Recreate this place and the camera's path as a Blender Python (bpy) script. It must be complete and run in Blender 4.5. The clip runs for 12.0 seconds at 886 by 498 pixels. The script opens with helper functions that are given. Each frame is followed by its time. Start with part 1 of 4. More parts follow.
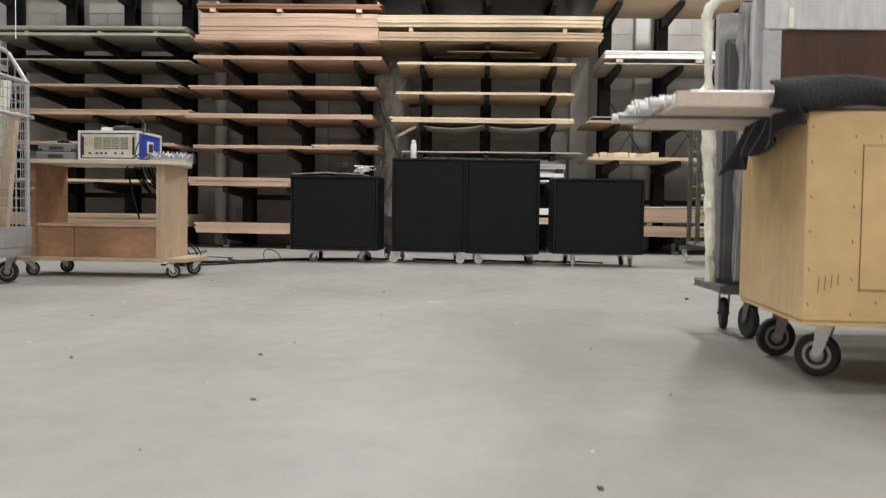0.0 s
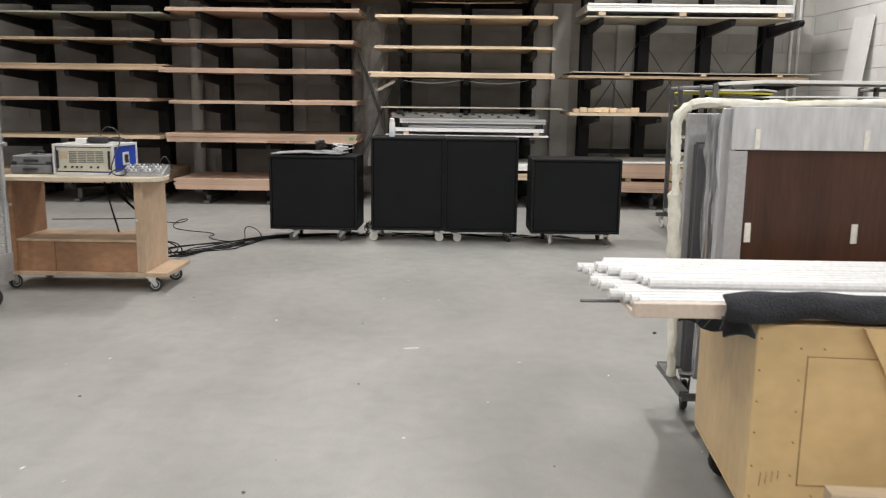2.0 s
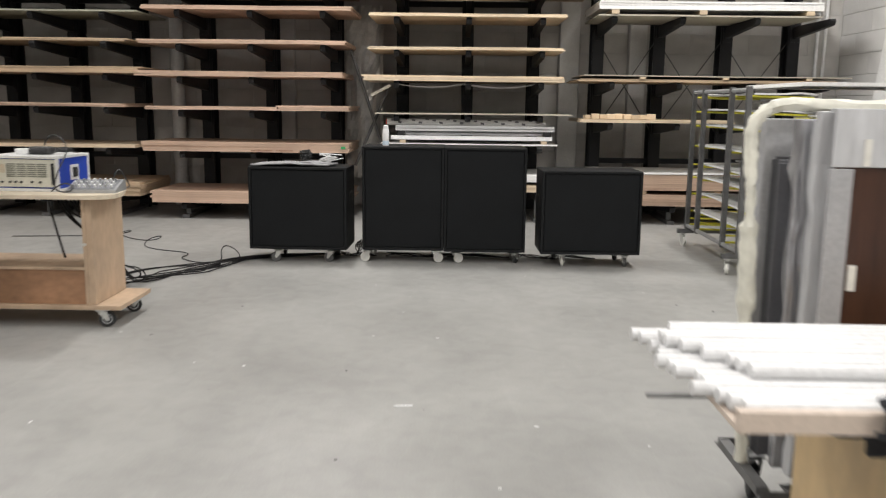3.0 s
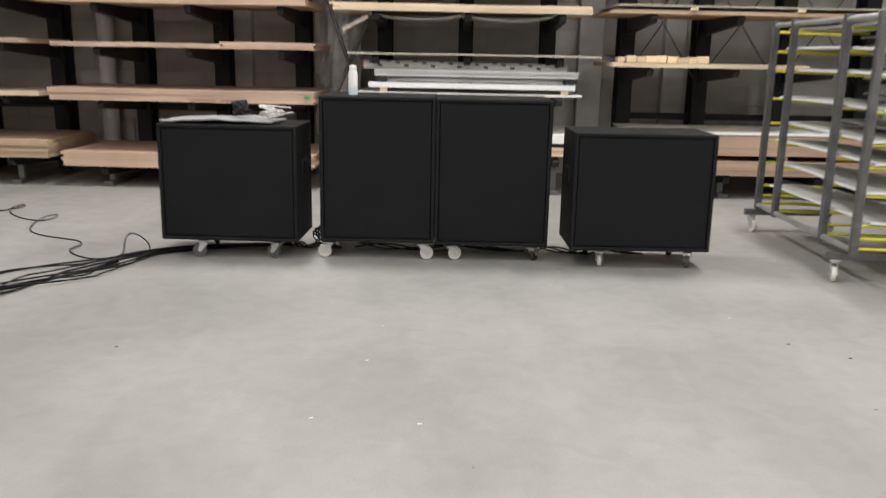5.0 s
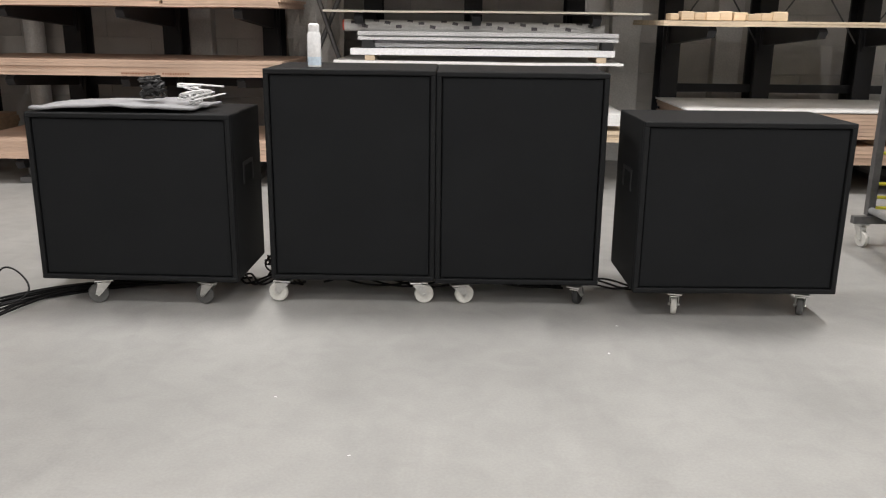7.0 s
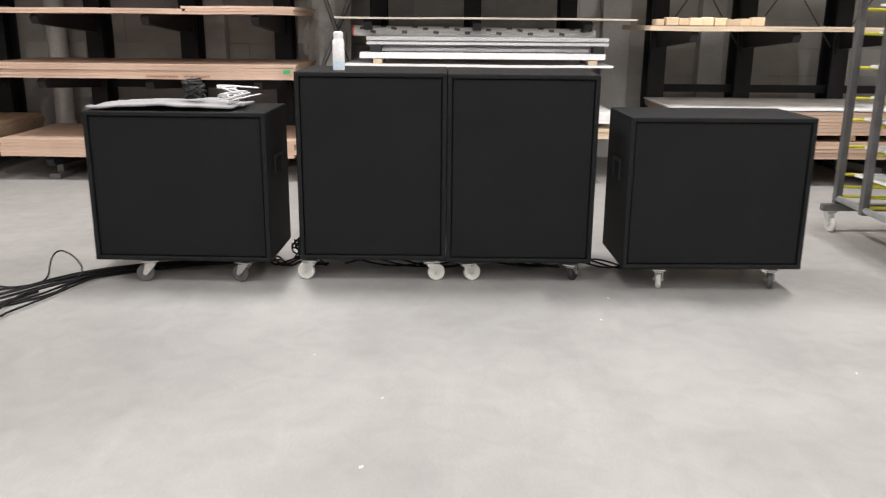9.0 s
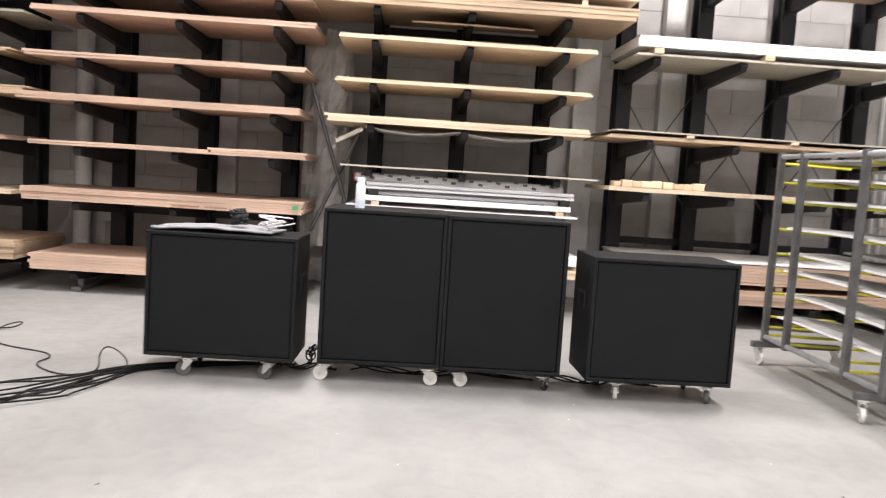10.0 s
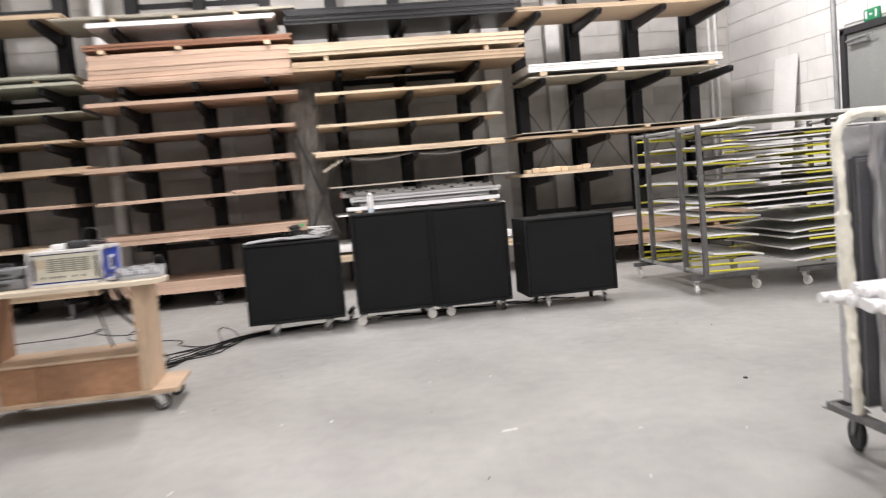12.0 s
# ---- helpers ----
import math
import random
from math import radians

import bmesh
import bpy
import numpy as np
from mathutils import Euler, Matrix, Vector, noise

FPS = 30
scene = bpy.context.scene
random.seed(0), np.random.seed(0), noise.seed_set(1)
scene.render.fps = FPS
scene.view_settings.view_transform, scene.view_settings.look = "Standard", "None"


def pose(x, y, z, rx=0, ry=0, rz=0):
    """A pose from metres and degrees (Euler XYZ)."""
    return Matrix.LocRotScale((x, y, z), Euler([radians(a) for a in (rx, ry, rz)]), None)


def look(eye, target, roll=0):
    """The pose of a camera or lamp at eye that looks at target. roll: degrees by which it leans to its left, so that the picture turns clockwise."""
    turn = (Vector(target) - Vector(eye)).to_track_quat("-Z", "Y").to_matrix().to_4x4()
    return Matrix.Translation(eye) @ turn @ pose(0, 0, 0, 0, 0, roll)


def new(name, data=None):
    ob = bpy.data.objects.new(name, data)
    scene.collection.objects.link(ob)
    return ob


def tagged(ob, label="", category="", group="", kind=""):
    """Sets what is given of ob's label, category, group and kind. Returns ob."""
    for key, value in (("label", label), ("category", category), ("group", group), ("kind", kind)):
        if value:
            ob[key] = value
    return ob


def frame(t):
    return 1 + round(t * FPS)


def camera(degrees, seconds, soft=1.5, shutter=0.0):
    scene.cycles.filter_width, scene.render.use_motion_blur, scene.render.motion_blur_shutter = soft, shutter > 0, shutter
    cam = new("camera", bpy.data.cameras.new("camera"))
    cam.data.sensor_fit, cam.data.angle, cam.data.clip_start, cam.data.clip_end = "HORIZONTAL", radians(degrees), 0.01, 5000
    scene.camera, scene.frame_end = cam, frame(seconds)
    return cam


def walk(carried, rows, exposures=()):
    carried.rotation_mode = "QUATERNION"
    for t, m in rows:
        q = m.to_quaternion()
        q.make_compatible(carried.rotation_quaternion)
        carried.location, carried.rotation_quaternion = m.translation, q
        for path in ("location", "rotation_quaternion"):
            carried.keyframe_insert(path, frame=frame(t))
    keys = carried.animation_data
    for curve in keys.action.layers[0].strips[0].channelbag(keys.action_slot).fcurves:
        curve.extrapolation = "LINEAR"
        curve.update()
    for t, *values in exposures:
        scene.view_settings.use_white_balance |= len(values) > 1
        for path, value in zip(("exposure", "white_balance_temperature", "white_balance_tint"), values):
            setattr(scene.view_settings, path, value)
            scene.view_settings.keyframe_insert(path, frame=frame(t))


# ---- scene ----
cam = camera(55.7, 12.0, soft=1.2, shutter=0.9)
PATH = [
    (0, (0.0, 0.0, 0.56), (-0.07, 1.997, 0.476), 0.83),
    (0.5, (-0.028, -0.001, 0.785), (-0.095, 1.996, 0.693), 1.2),
    (1, (-0.004, -0.02, 1.276), (-0.067, 1.959, 0.991), 1.14),
    (1.5, (0.023, -0.101, 1.58), (-0.043, 1.866, 1.225), 0.64),
    (2, (0.043, -0.011, 1.624), (0.015, 1.956, 1.268), 0.69),
    (2.5, (0.029, 0.43, 1.616), (0.002, 2.4, 1.267), 0.66),
    (4.5, (0.028, 2.824, 1.512), (0.005, 4.797, 1.186), 1.07),
    (5, (0.02, 3.438, 1.474), (0.008, 5.386, 1.022), 1.12),
    (5.5, (0.081, 4.017, 1.422), (0.065, 5.959, 0.947), 1.09),
    (6, (0.102, 4.562, 1.417), (0.089, 6.5, 0.925), 1.11),
    (6.5, (0.001, 5.018, 1.431), (-0.018, 6.954, 0.931), 0.79),
    (7, (-0.003, 5.348, 1.409), (-0.022, 7.278, 0.882), 0.67),
    (9, (-0.098, 4.814, 1.44), (-0.099, 6.744, 0.918), 0.51),
    (9.5, (-0.135, 4.373, 1.479), (-0.083, 6.341, 1.126), 2.88),
    (10, (-0.361, 3.819, 1.458), (-0.271, 5.809, 1.276), 3.64),
    (10.5, (-0.585, 3.219, 1.474), (-0.372, 5.2, 1.301), 2.51),
    (11, (-0.699, 2.412, 1.526), (-0.358, 4.374, 1.341), -1.59),
    (11.5, (-0.993, 1.554, 1.459), (-0.687, 3.523, 1.281), -4.28),
    (11.8, (-1.112, 0.997, 1.472), (-0.815, 2.967, 1.3), -4.90),
    (12, (-1.165, 0.613, 1.49), (-0.897, 2.587, 1.32), -5.0),
]
walk(cam, [(t, look(eye, target, roll)) for t, eye, target, roll in PATH],
     exposures=[(0.0, -0.2, 6500, 10), (2.5, -0.2, 6500, 10), (4.5, 0.0, 6520, 10), (6.5, 0.0, 6500, 11), (7.2, 0.02, 6480, 12), (8.8, 0.33, 6450, 13), (9.5, 0.31, 6450, 15),
                (10.0, 0.58, 6450, 16), (10.5, 0.54, 6450, 16), (11.0, 0.34, 6450, 15), (11.5, 0.23, 6450, 15), (12.0, 0.2, 6450, 15)])

# ---- light ----
world = bpy.data.worlds.new("world")
scene.world = world
world.use_nodes = True
world.node_tree.nodes["Background"].inputs[0].default_value = (0.8, 0.85, 1.0, 1)
world.node_tree.nodes["Background"].inputs[1].default_value = 0.05
ROOM_X0, ROOM_X1, ROOM_Y0, ROOM_Y1, ROOM_H = -10.0, 5.9, -6.0, 14.3, 6.5
for ly in (-3.0, 1.5, 6.0, 10.6):
    for lx in (-6.0, -1.5, 3.2):
        lamp = bpy.data.lights.new("ceiling_light", "AREA")
        lamp.shape, lamp.size, lamp.size_y, lamp.energy = "RECTANGLE", 0.25, 1.5, (225.0 if ly > 9 else 170.0 if ly < 0 else 108.0) * (0.55 if lx < -5 else 1.08)
        lamp.color = (1.0, 0.975, 0.945)
        ob = new("ceiling_light", lamp)
        ob.location = (lx, ly, ROOM_H - 0.35)


# ---- materials ----
def mat(name, colour, rough=0.6, metal=0.0, var=0.12, scale=3.0, grain=0.08, grain_scale=60.0, bump=0.05,
        stretch=(1, 1, 1), rand=0.0, alpha=1.0, transmission=0.0, coords="Object"):
    """A surface with large stains and fine grain."""
    m = bpy.data.materials.new(name)
    m.use_nodes = True
    nt = m.node_tree
    p = nt.nodes["Principled BSDF"]
    p.inputs["Roughness"].default_value = rough
    p.inputs["Metallic"].default_value = metal
    p.inputs["Transmission Weight"].default_value = transmission
    tc = nt.nodes.new("ShaderNodeTexCoord")
    mp = nt.nodes.new("ShaderNodeMapping")
    mp.inputs["Scale"].default_value = stretch
    nt.links.new(tc.outputs[coords], mp.inputs["Vector"])
    facs = []
    for sc, amount, det in ((scale, var, 4), (grain_scale, grain, 2)):
        n = nt.nodes.new("ShaderNodeTexNoise")
        n.inputs["Scale"].default_value, n.inputs["Detail"].default_value = sc, det
        nt.links.new(mp.outputs[0], n.inputs["Vector"])
        r = nt.nodes.new("ShaderNodeMapRange")
        r.inputs[1].default_value, r.inputs[2].default_value = 0.3, 0.7
        r.inputs[3].default_value, r.inputs[4].default_value = 1 - amount, 1 + amount
        nt.links.new(n.outputs["Fac"], r.inputs[0])
        facs.append((r, n))
    mul = nt.nodes.new("ShaderNodeMath")
    mul.operation = "MULTIPLY"
    nt.links.new(facs[0][0].outputs[0], mul.inputs[0])
    nt.links.new(facs[1][0].outputs[0], mul.inputs[1])
    last = mul
    if rand:
        info = nt.nodes.new("ShaderNodeObjectInfo")
        r = nt.nodes.new("ShaderNodeMapRange")
        r.inputs[3].default_value, r.inputs[4].default_value = 1 - rand, 1 + rand
        nt.links.new(info.outputs["Random"], r.inputs[0])
        last = nt.nodes.new("ShaderNodeMath")
        last.operation = "MULTIPLY"
        nt.links.new(mul.outputs[0], last.inputs[0])
        nt.links.new(r.outputs[0], last.inputs[1])
    vm = nt.nodes.new("ShaderNodeVectorMath")
    vm.operation = "SCALE"
    vm.inputs[0].default_value = colour
    nt.links.new(last.outputs[0], vm.inputs["Scale"])
    nt.links.new(vm.outputs[0], p.inputs["Base Color"])
    if bump:
        b = nt.nodes.new("ShaderNodeBump")
        b.inputs["Strength"].default_value, b.inputs["Distance"].default_value = bump, 0.01
        nt.links.new(facs[1][1].outputs["Fac"], b.inputs["Height"])
        nt.links.new(b.outputs[0], p.inputs["Normal"])
    p.inputs["Alpha"].default_value = alpha
    return m


def floor_material():
    m = mat("polished_concrete", (0.315, 0.312, 0.30), rough=0.42, var=0.0, grain=0.05, grain_scale=90, bump=0.015)
    nt = m.node_tree
    p = nt.nodes["Principled BSDF"]
    tc = nt.nodes.new("ShaderNodeTexCoord")
    base = p.inputs["Base Color"].links[0].from_socket
    # broad trowel clouds, drawn-out tyre smears and a few small pits
    out = base
    for sc, st, lo, hi, amt in ((0.45, (1, 1, 1), 0.35, 0.7, 0.15), (1.3, (1.2, 0.7, 1), 0.4, 0.7, 0.1), (2.6, (2.4, 0.35, 1), 0.56, 0.72, -0.04), (7.0, (1, 1, 1), 0.4, 0.7, 0.05)):
        mp = nt.nodes.new("ShaderNodeMapping")
        mp.inputs["Scale"].default_value = st
        mp.inputs["Rotation"].default_value = (0, 0, 0.5 * sc)
        n = nt.nodes.new("ShaderNodeTexNoise")
        n.inputs["Scale"].default_value, n.inputs["Detail"].default_value = sc, 6
        n.inputs["Distortion"].default_value = 0.6
        r = nt.nodes.new("ShaderNodeMapRange")
        r.inputs[1].default_value, r.inputs[2].default_value = lo, hi
        r.inputs[3].default_value, r.inputs[4].default_value = 1 + amt * 0.5, 1 - amt
        nt.links.new(tc.outputs["Object"], mp.inputs[0])
        nt.links.new(mp.outputs[0], n.inputs["Vector"])
        nt.links.new(n.outputs["Fac"], r.inputs[0])
        vm = nt.nodes.new("ShaderNodeVectorMath")
        vm.operation = "SCALE"
        nt.links.new(out, vm.inputs[0])
        nt.links.new(r.outputs[0], vm.inputs["Scale"])
        out = vm.outputs[0]
    nt.links.new(out, p.inputs["Base Color"])
    rr = nt.nodes.new("ShaderNodeMapRange")
    rr.inputs[3].default_value, rr.inputs[4].default_value = 0.34, 0.55
    nt.links.new(n.outputs["Fac"], rr.inputs[0])
    nt.links.new(rr.outputs[0], p.inputs["Roughness"])
    return m


M_FLOOR = floor_material()
M_BLOCK = mat("painted_block_white", (0.73, 0.72, 0.705), 0.8, var=0.05, grain=0.05, grain_scale=120, bump=0.12, rand=0.015)
M_BLOCK_GREY = mat("bare_block_grey", (0.57, 0.55, 0.525), 0.85, var=0.1, grain=0.1, grain_scale=90, bump=0.2, rand=0.06)
M_MORTAR = mat("mortar", (0.55, 0.54, 0.52), 0.9)
M_PILASTER = mat("grey_concrete_column", (0.72, 0.71, 0.69), 0.75, var=0.1)
# ceiling out of view, made pale so it bounces fill light into the racks
M_CEIL = mat("pale_bounce_ceiling", (0.7, 0.7, 0.69), 0.8)
M_PIPE = mat("zinc_pipe", (0.9, 0.9, 0.89), 0.45, 0.05, var=0.15)
M_STEEL_BLACK = mat("black_rack_steel", (0.018, 0.018, 0.02), 0.5, var=0.2, rand=0.1)
M_BLACKBOX = mat("black_textured_paint", (0.0074, 0.0081, 0.009), 0.62, var=0.12, grain=0.25, grain_scale=220, bump=0.25)
M_GRILLE = mat("black_grille_cloth", (0.0074, 0.0084, 0.0095), 0.75, var=0.15, grain=0.35, grain_scale=400, bump=0.3)
M_CHROME = mat("zinc_plated_steel", (0.62, 0.62, 0.6), 0.35, 0.85, var=0.1)
M_WHEEL_GREY = mat("grey_rubber", (0.09, 0.09, 0.088), 0.6, var=0.15)
M_WHEEL_WHITE = mat("pale_nylon", (0.62, 0.61, 0.57), 0.5, var=0.12)
M_TYRE = mat("black_rubber", (0.025, 0.025, 0.026), 0.7, var=0.2)
M_STEEL = mat("worn_grey_steel", (0.15, 0.15, 0.15), 0.45, 0.5, var=0.22, scale=9)
M_GALV = mat("galvanised_steel", (0.42, 0.43, 0.44), 0.42, 0.55, var=0.15, scale=8)
M_YELLOW = mat("yellow_plastic_sleeve", (0.72, 0.68, 0.06), 0.45, var=0.1, scale=10)
M_TRAY = mat("grey_tray_sheet", (0.62, 0.62, 0.61), 0.5, 0.1, var=0.18)
M_TRAY_EDGE = mat("pale_tray_edge", (0.82, 0.82, 0.81), 0.5, var=0.1)


def wood(name, colour, rand=0.12, along=(0.6, 9, 9), rough=0.6, var=0.14):
    return mat(name, colour, rough, var=var, scale=2.2, grain=0.07, grain_scale=14, bump=0.04, stretch=along, rand=rand)


M_PLY_PINK = wood("reddish_plywood", (0.53, 0.375, 0.28))
M_PLY_PALE = wood("pale_birch_plywood", (0.62, 0.50, 0.36))
M_MDF = wood("brown_mdf", (0.45, 0.335, 0.225))
M_MDF_GREEN = wood("green_grey_mdf", (0.34, 0.34, 0.275))
M_CHIP = wood("grey_chipboard", (0.50, 0.46, 0.38))
M_WHITE_SHEET = mat("white_laminate", (0.83, 0.825, 0.81), 0.4, var=0.04)
M_DARK_SHEET = mat("dark_sheet", (0.014, 0.014, 0.016), 0.35, var=0.2)
M_EDGE_DARK = wood("dark_stained_wood", (0.25, 0.12, 0.07))
M_CRATE = wood("varnished_crate_plywood", (0.66, 0.47, 0.235), rand=0.02, along=(0.7, 1.6, 0.9), rough=0.42, var=0.1)
M_CRATE_DARK = mat("joint_shadow_brown", (0.22, 0.13, 0.06), 0.8)
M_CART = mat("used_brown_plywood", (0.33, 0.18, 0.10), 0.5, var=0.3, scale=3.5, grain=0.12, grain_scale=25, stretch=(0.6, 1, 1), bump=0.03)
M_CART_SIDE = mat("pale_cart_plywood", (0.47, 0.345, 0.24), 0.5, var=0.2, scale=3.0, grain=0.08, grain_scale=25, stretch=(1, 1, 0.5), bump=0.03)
M_CART_TOP = wood("worn_cart_top", (0.60, 0.52, 0.40), rand=0.02, rough=0.55, var=0.2)
M_BLANKET = mat("charcoal_felt", (0.028, 0.030, 0.036), 0.95, var=0.25, scale=6, grain=0.4, grain_scale=150, bump=0.6)
M_STRIPE = mat("pale_stripe_felt", (0.16, 0.16, 0.16), 0.95, var=0.2)
M_TUBE = mat("white_coated_tube", (0.70, 0.70, 0.705), 0.35, var=0.03)
M_BOARD = mat("pale_pink_board", (0.62, 0.52, 0.44), 0.6, var=0.06)
M_FOAM = mat("cream_foam_wrap", (0.80, 0.785, 0.69), 0.75, var=0.12, scale=7, bump=0.35, grain_scale=25)
M_BROWN_PANEL = mat("dark_brown_laminate", (0.062, 0.026, 0.015), 0.35, var=0.3, scale=1.2, stretch=(5, 1, 0.25), grain=0.2, grain_scale=30)
M_WRAP = mat("hazy_plastic_film", (0.56, 0.565, 0.58), 0.24, var=0.1, scale=5, stretch=(3, 3, 0.6), grain=0.08, bump=0.5, grain_scale=12)
M_FILM_GREY = mat("grey_foil_wrap", (0.42, 0.42, 0.44), 0.16, 0.55, var=0.4, scale=7, stretch=(6, 6, 0.5), grain=0.25, bump=1.0, grain_scale=9)
M_GREY_PANEL = mat("grey_panel", (0.40, 0.40, 0.41), 0.45, var=0.08)
M_THIN_PANEL = mat("dark_grey_panel", (0.13, 0.13, 0.14), 0.4, var=0.15, rand=0.35)
M_TAPE = mat("white_tape", (0.78, 0.76, 0.7), 0.6)
M_BLUE = mat("blue_case_laminate", (0.015, 0.05, 0.36), 0.4, var=0.12)
M_ALU = mat("aluminium_profile", (0.74, 0.74, 0.735), 0.35, 0.25, var=0.1)
M_PROFILE = mat("white_painted_profile", (0.8, 0.8, 0.81), 0.4, var=0.06)
M_PANEL_CREAM = mat("cream_rack_panel", (0.62, 0.605, 0.52), 0.5, var=0.08)
M_VENT = mat("grey_vent_grille", (0.22, 0.22, 0.18), 0.6)
M_BLACK_PLASTIC = mat("black_plastic", (0.02, 0.02, 0.021), 0.5, var=0.2)
M_CABLE = mat("black_cable_rubber", (0.006, 0.006, 0.0065), 0.6, var=0.2)
M_GREY_PLASTIC = mat("grey_plastic", (0.16, 0.165, 0.175), 0.5, var=0.2, scale=9)
M_WHITE_PLASTIC = mat("white_plastic", (0.78, 0.78, 0.78), 0.4)
M_GREEN = mat("green_mark", (0.05, 0.36, 0.12), 0.6)
M_EXIT = mat("exit_sign_green", (0.03, 0.25, 0.12), 0.4)
M_DOOR = mat("grey_door_paint", (0.27, 0.28, 0.27), 0.5, var=0.05)
M_DOOR_FRAME = mat("dark_door_frame", (0.035, 0.035, 0.038), 0.5)
M_ROLL = mat("printed_paper_roll", (0.62, 0.61, 0.6), 0.6, var=0.05)
M_ROLL_MARK = mat("roll_print_grey", (0.11, 0.1, 0.11), 0.6)
M_PAPER = mat("grey_cloth_pile", (0.27, 0.27, 0.28), 0.85, var=0.12)
M_LIGHTWOOD = wood("fresh_pine", (0.62, 0.49, 0.34), rand=0.2)
M_CAN = mat("pale_blue_can", (0.62, 0.74, 0.84), 0.3, var=0.05)
M_RED = mat("red_plastic", (0.6, 0.08, 0.05), 0.5)
M_LAMP = bpy.data.materials.new("lamp_glow")
M_LAMP.use_nodes = True
M_LAMP.node_tree.nodes["Principled BSDF"].inputs["Emission Strength"].default_value = 4.0
M_LAMP.node_tree.nodes["Principled BSDF"].inputs["Emission Color"].default_value = (1, 0.97, 0.92, 1)


for dull in (M_BLACKBOX, M_GRILLE, M_STEEL_BLACK, M_CABLE):
    dull.node_tree.nodes["Principled BSDF"].inputs["Specular IOR Level"].default_value = 0.22


# ---- mesh tools ----
class Shape:
    """Gathers boxes, tubes and discs into one mesh."""

    def __init__(self, material):
        self.bm, self.material = bmesh.new(), material

    def box(self, x0, x1, y0, y1, z0, z1, bevel=0.0, m=None):
        made = bmesh.ops.create_cube(self.bm, size=1.0)["verts"]
        for v in made:
            v.co = Vector(((x0 + x1) / 2 + v.co.x * (x1 - x0), (y0 + y1) / 2 + v.co.y * (y1 - y0), (z0 + z1) / 2 + v.co.z * (z1 - z0)))
        if bevel:
            edges = {e for v in made for e in v.link_edges}
            res = bmesh.ops.bevel(self.bm, geom=list(edges), offset=bevel, segments=2, affect="EDGES", profile=0.5)
            made = list({v for f in res["faces"] for v in f.verts} | {v for v in made if v.is_valid})
        if m is not None:
            bmesh.ops.transform(self.bm, matrix=m, verts=made)
        return self

    def rod(self, a, b, r, r2=None, n=14):
        a, b = Vector(a), Vector(b)
        d = b - a
        m = Matrix.Translation((a + b) / 2) @ d.to_track_quat("Z", "Y").to_matrix().to_4x4()
        bmesh.ops.create_cone(self.bm, cap_ends=True, segments=n, radius1=r, radius2=r if r2 is None else r2, depth=d.length, matrix=m)
        return self

    def lathe(self, profile, m=None, n=24):
        """Turns (radius, height) pairs round z."""
        rings = []
        for r, z in profile:
            rings.append([self.bm.verts.new((max(r, 1e-4) * math.cos(2 * math.pi * i / n), max(r, 1e-4) * math.sin(2 * math.pi * i / n), z)) for i in range(n)])
        for p, q in zip(rings, rings[1:]):
            for i in range(n):
                self.bm.faces.new((p[i], p[(i + 1) % n], q[(i + 1) % n], q[i]))
        self.bm.faces.new(rings[-1])
        self.bm.faces.new(rings[0][::-1])
        if m is not None:
            bmesh.ops.transform(self.bm, matrix=m, verts=[v for ring in rings for v in ring])
        return self

    def prism(self, outline, axis, lo, hi):
        """Extrudes a closed outline along an axis; the outline gives the two other coordinates in order."""
        def at(p, h):
            return {"x": (h, p[0], p[1]), "y": (p[0], h, p[1]), "z": (p[0], p[1], h)}[axis]
        a = [self.bm.verts.new(at(p, lo)) for p in outline]
        b = [self.bm.verts.new(at(p, hi)) for p in outline]
        n = len(a)
        for i in range(n):
            self.bm.faces.new((a[i], a[(i + 1) % n], b[(i + 1) % n], b[i]))
        self.bm.faces.new(a[::-1])
        self.bm.faces.new(b)
        return self

    def mesh(self, name, smooth=False):
        bmesh.ops.recalc_face_normals(self.bm, faces=self.bm.faces)
        me = bpy.data.meshes.new(name)
        self.bm.to_mesh(me)
        self.bm.free()
        me.materials.append(self.material)
        if smooth:
            for p in me.polygons:
                p.use_smooth = True
            me.set_sharp_from_angle(angle=0.6)
        return me

    def part(self, name, parent=None, smooth=False):
        ob = new(name, self.mesh(name, smooth))
        ob.parent = parent
        return ob


def thing(name, label, category, m=None, group="", kind=""):
    ob = new(name)
    if m is not None:
        ob.matrix_basis = m
    ob.empty_display_size = 0.1
    return tagged(ob, label, category, group, kind)


def cord(name, points, r, material, parent=None, closed=False):
    cu = bpy.data.curves.new(name, "CURVE")
    cu.dimensions, cu.bevel_depth, cu.bevel_resolution, cu.resolution_u = "3D", r, 2, 6
    sp = cu.splines.new("NURBS")
    sp.points.add(len(points) - 1)
    for p, q in zip(sp.points, points):
        p.co = (*q, 1)
    sp.use_endpoint_u, sp.order_u, sp.use_cyclic_u = True, 4, closed
    cu.materials.append(material)
    ob = new(name, cu)
    ob.parent = parent
    return ob


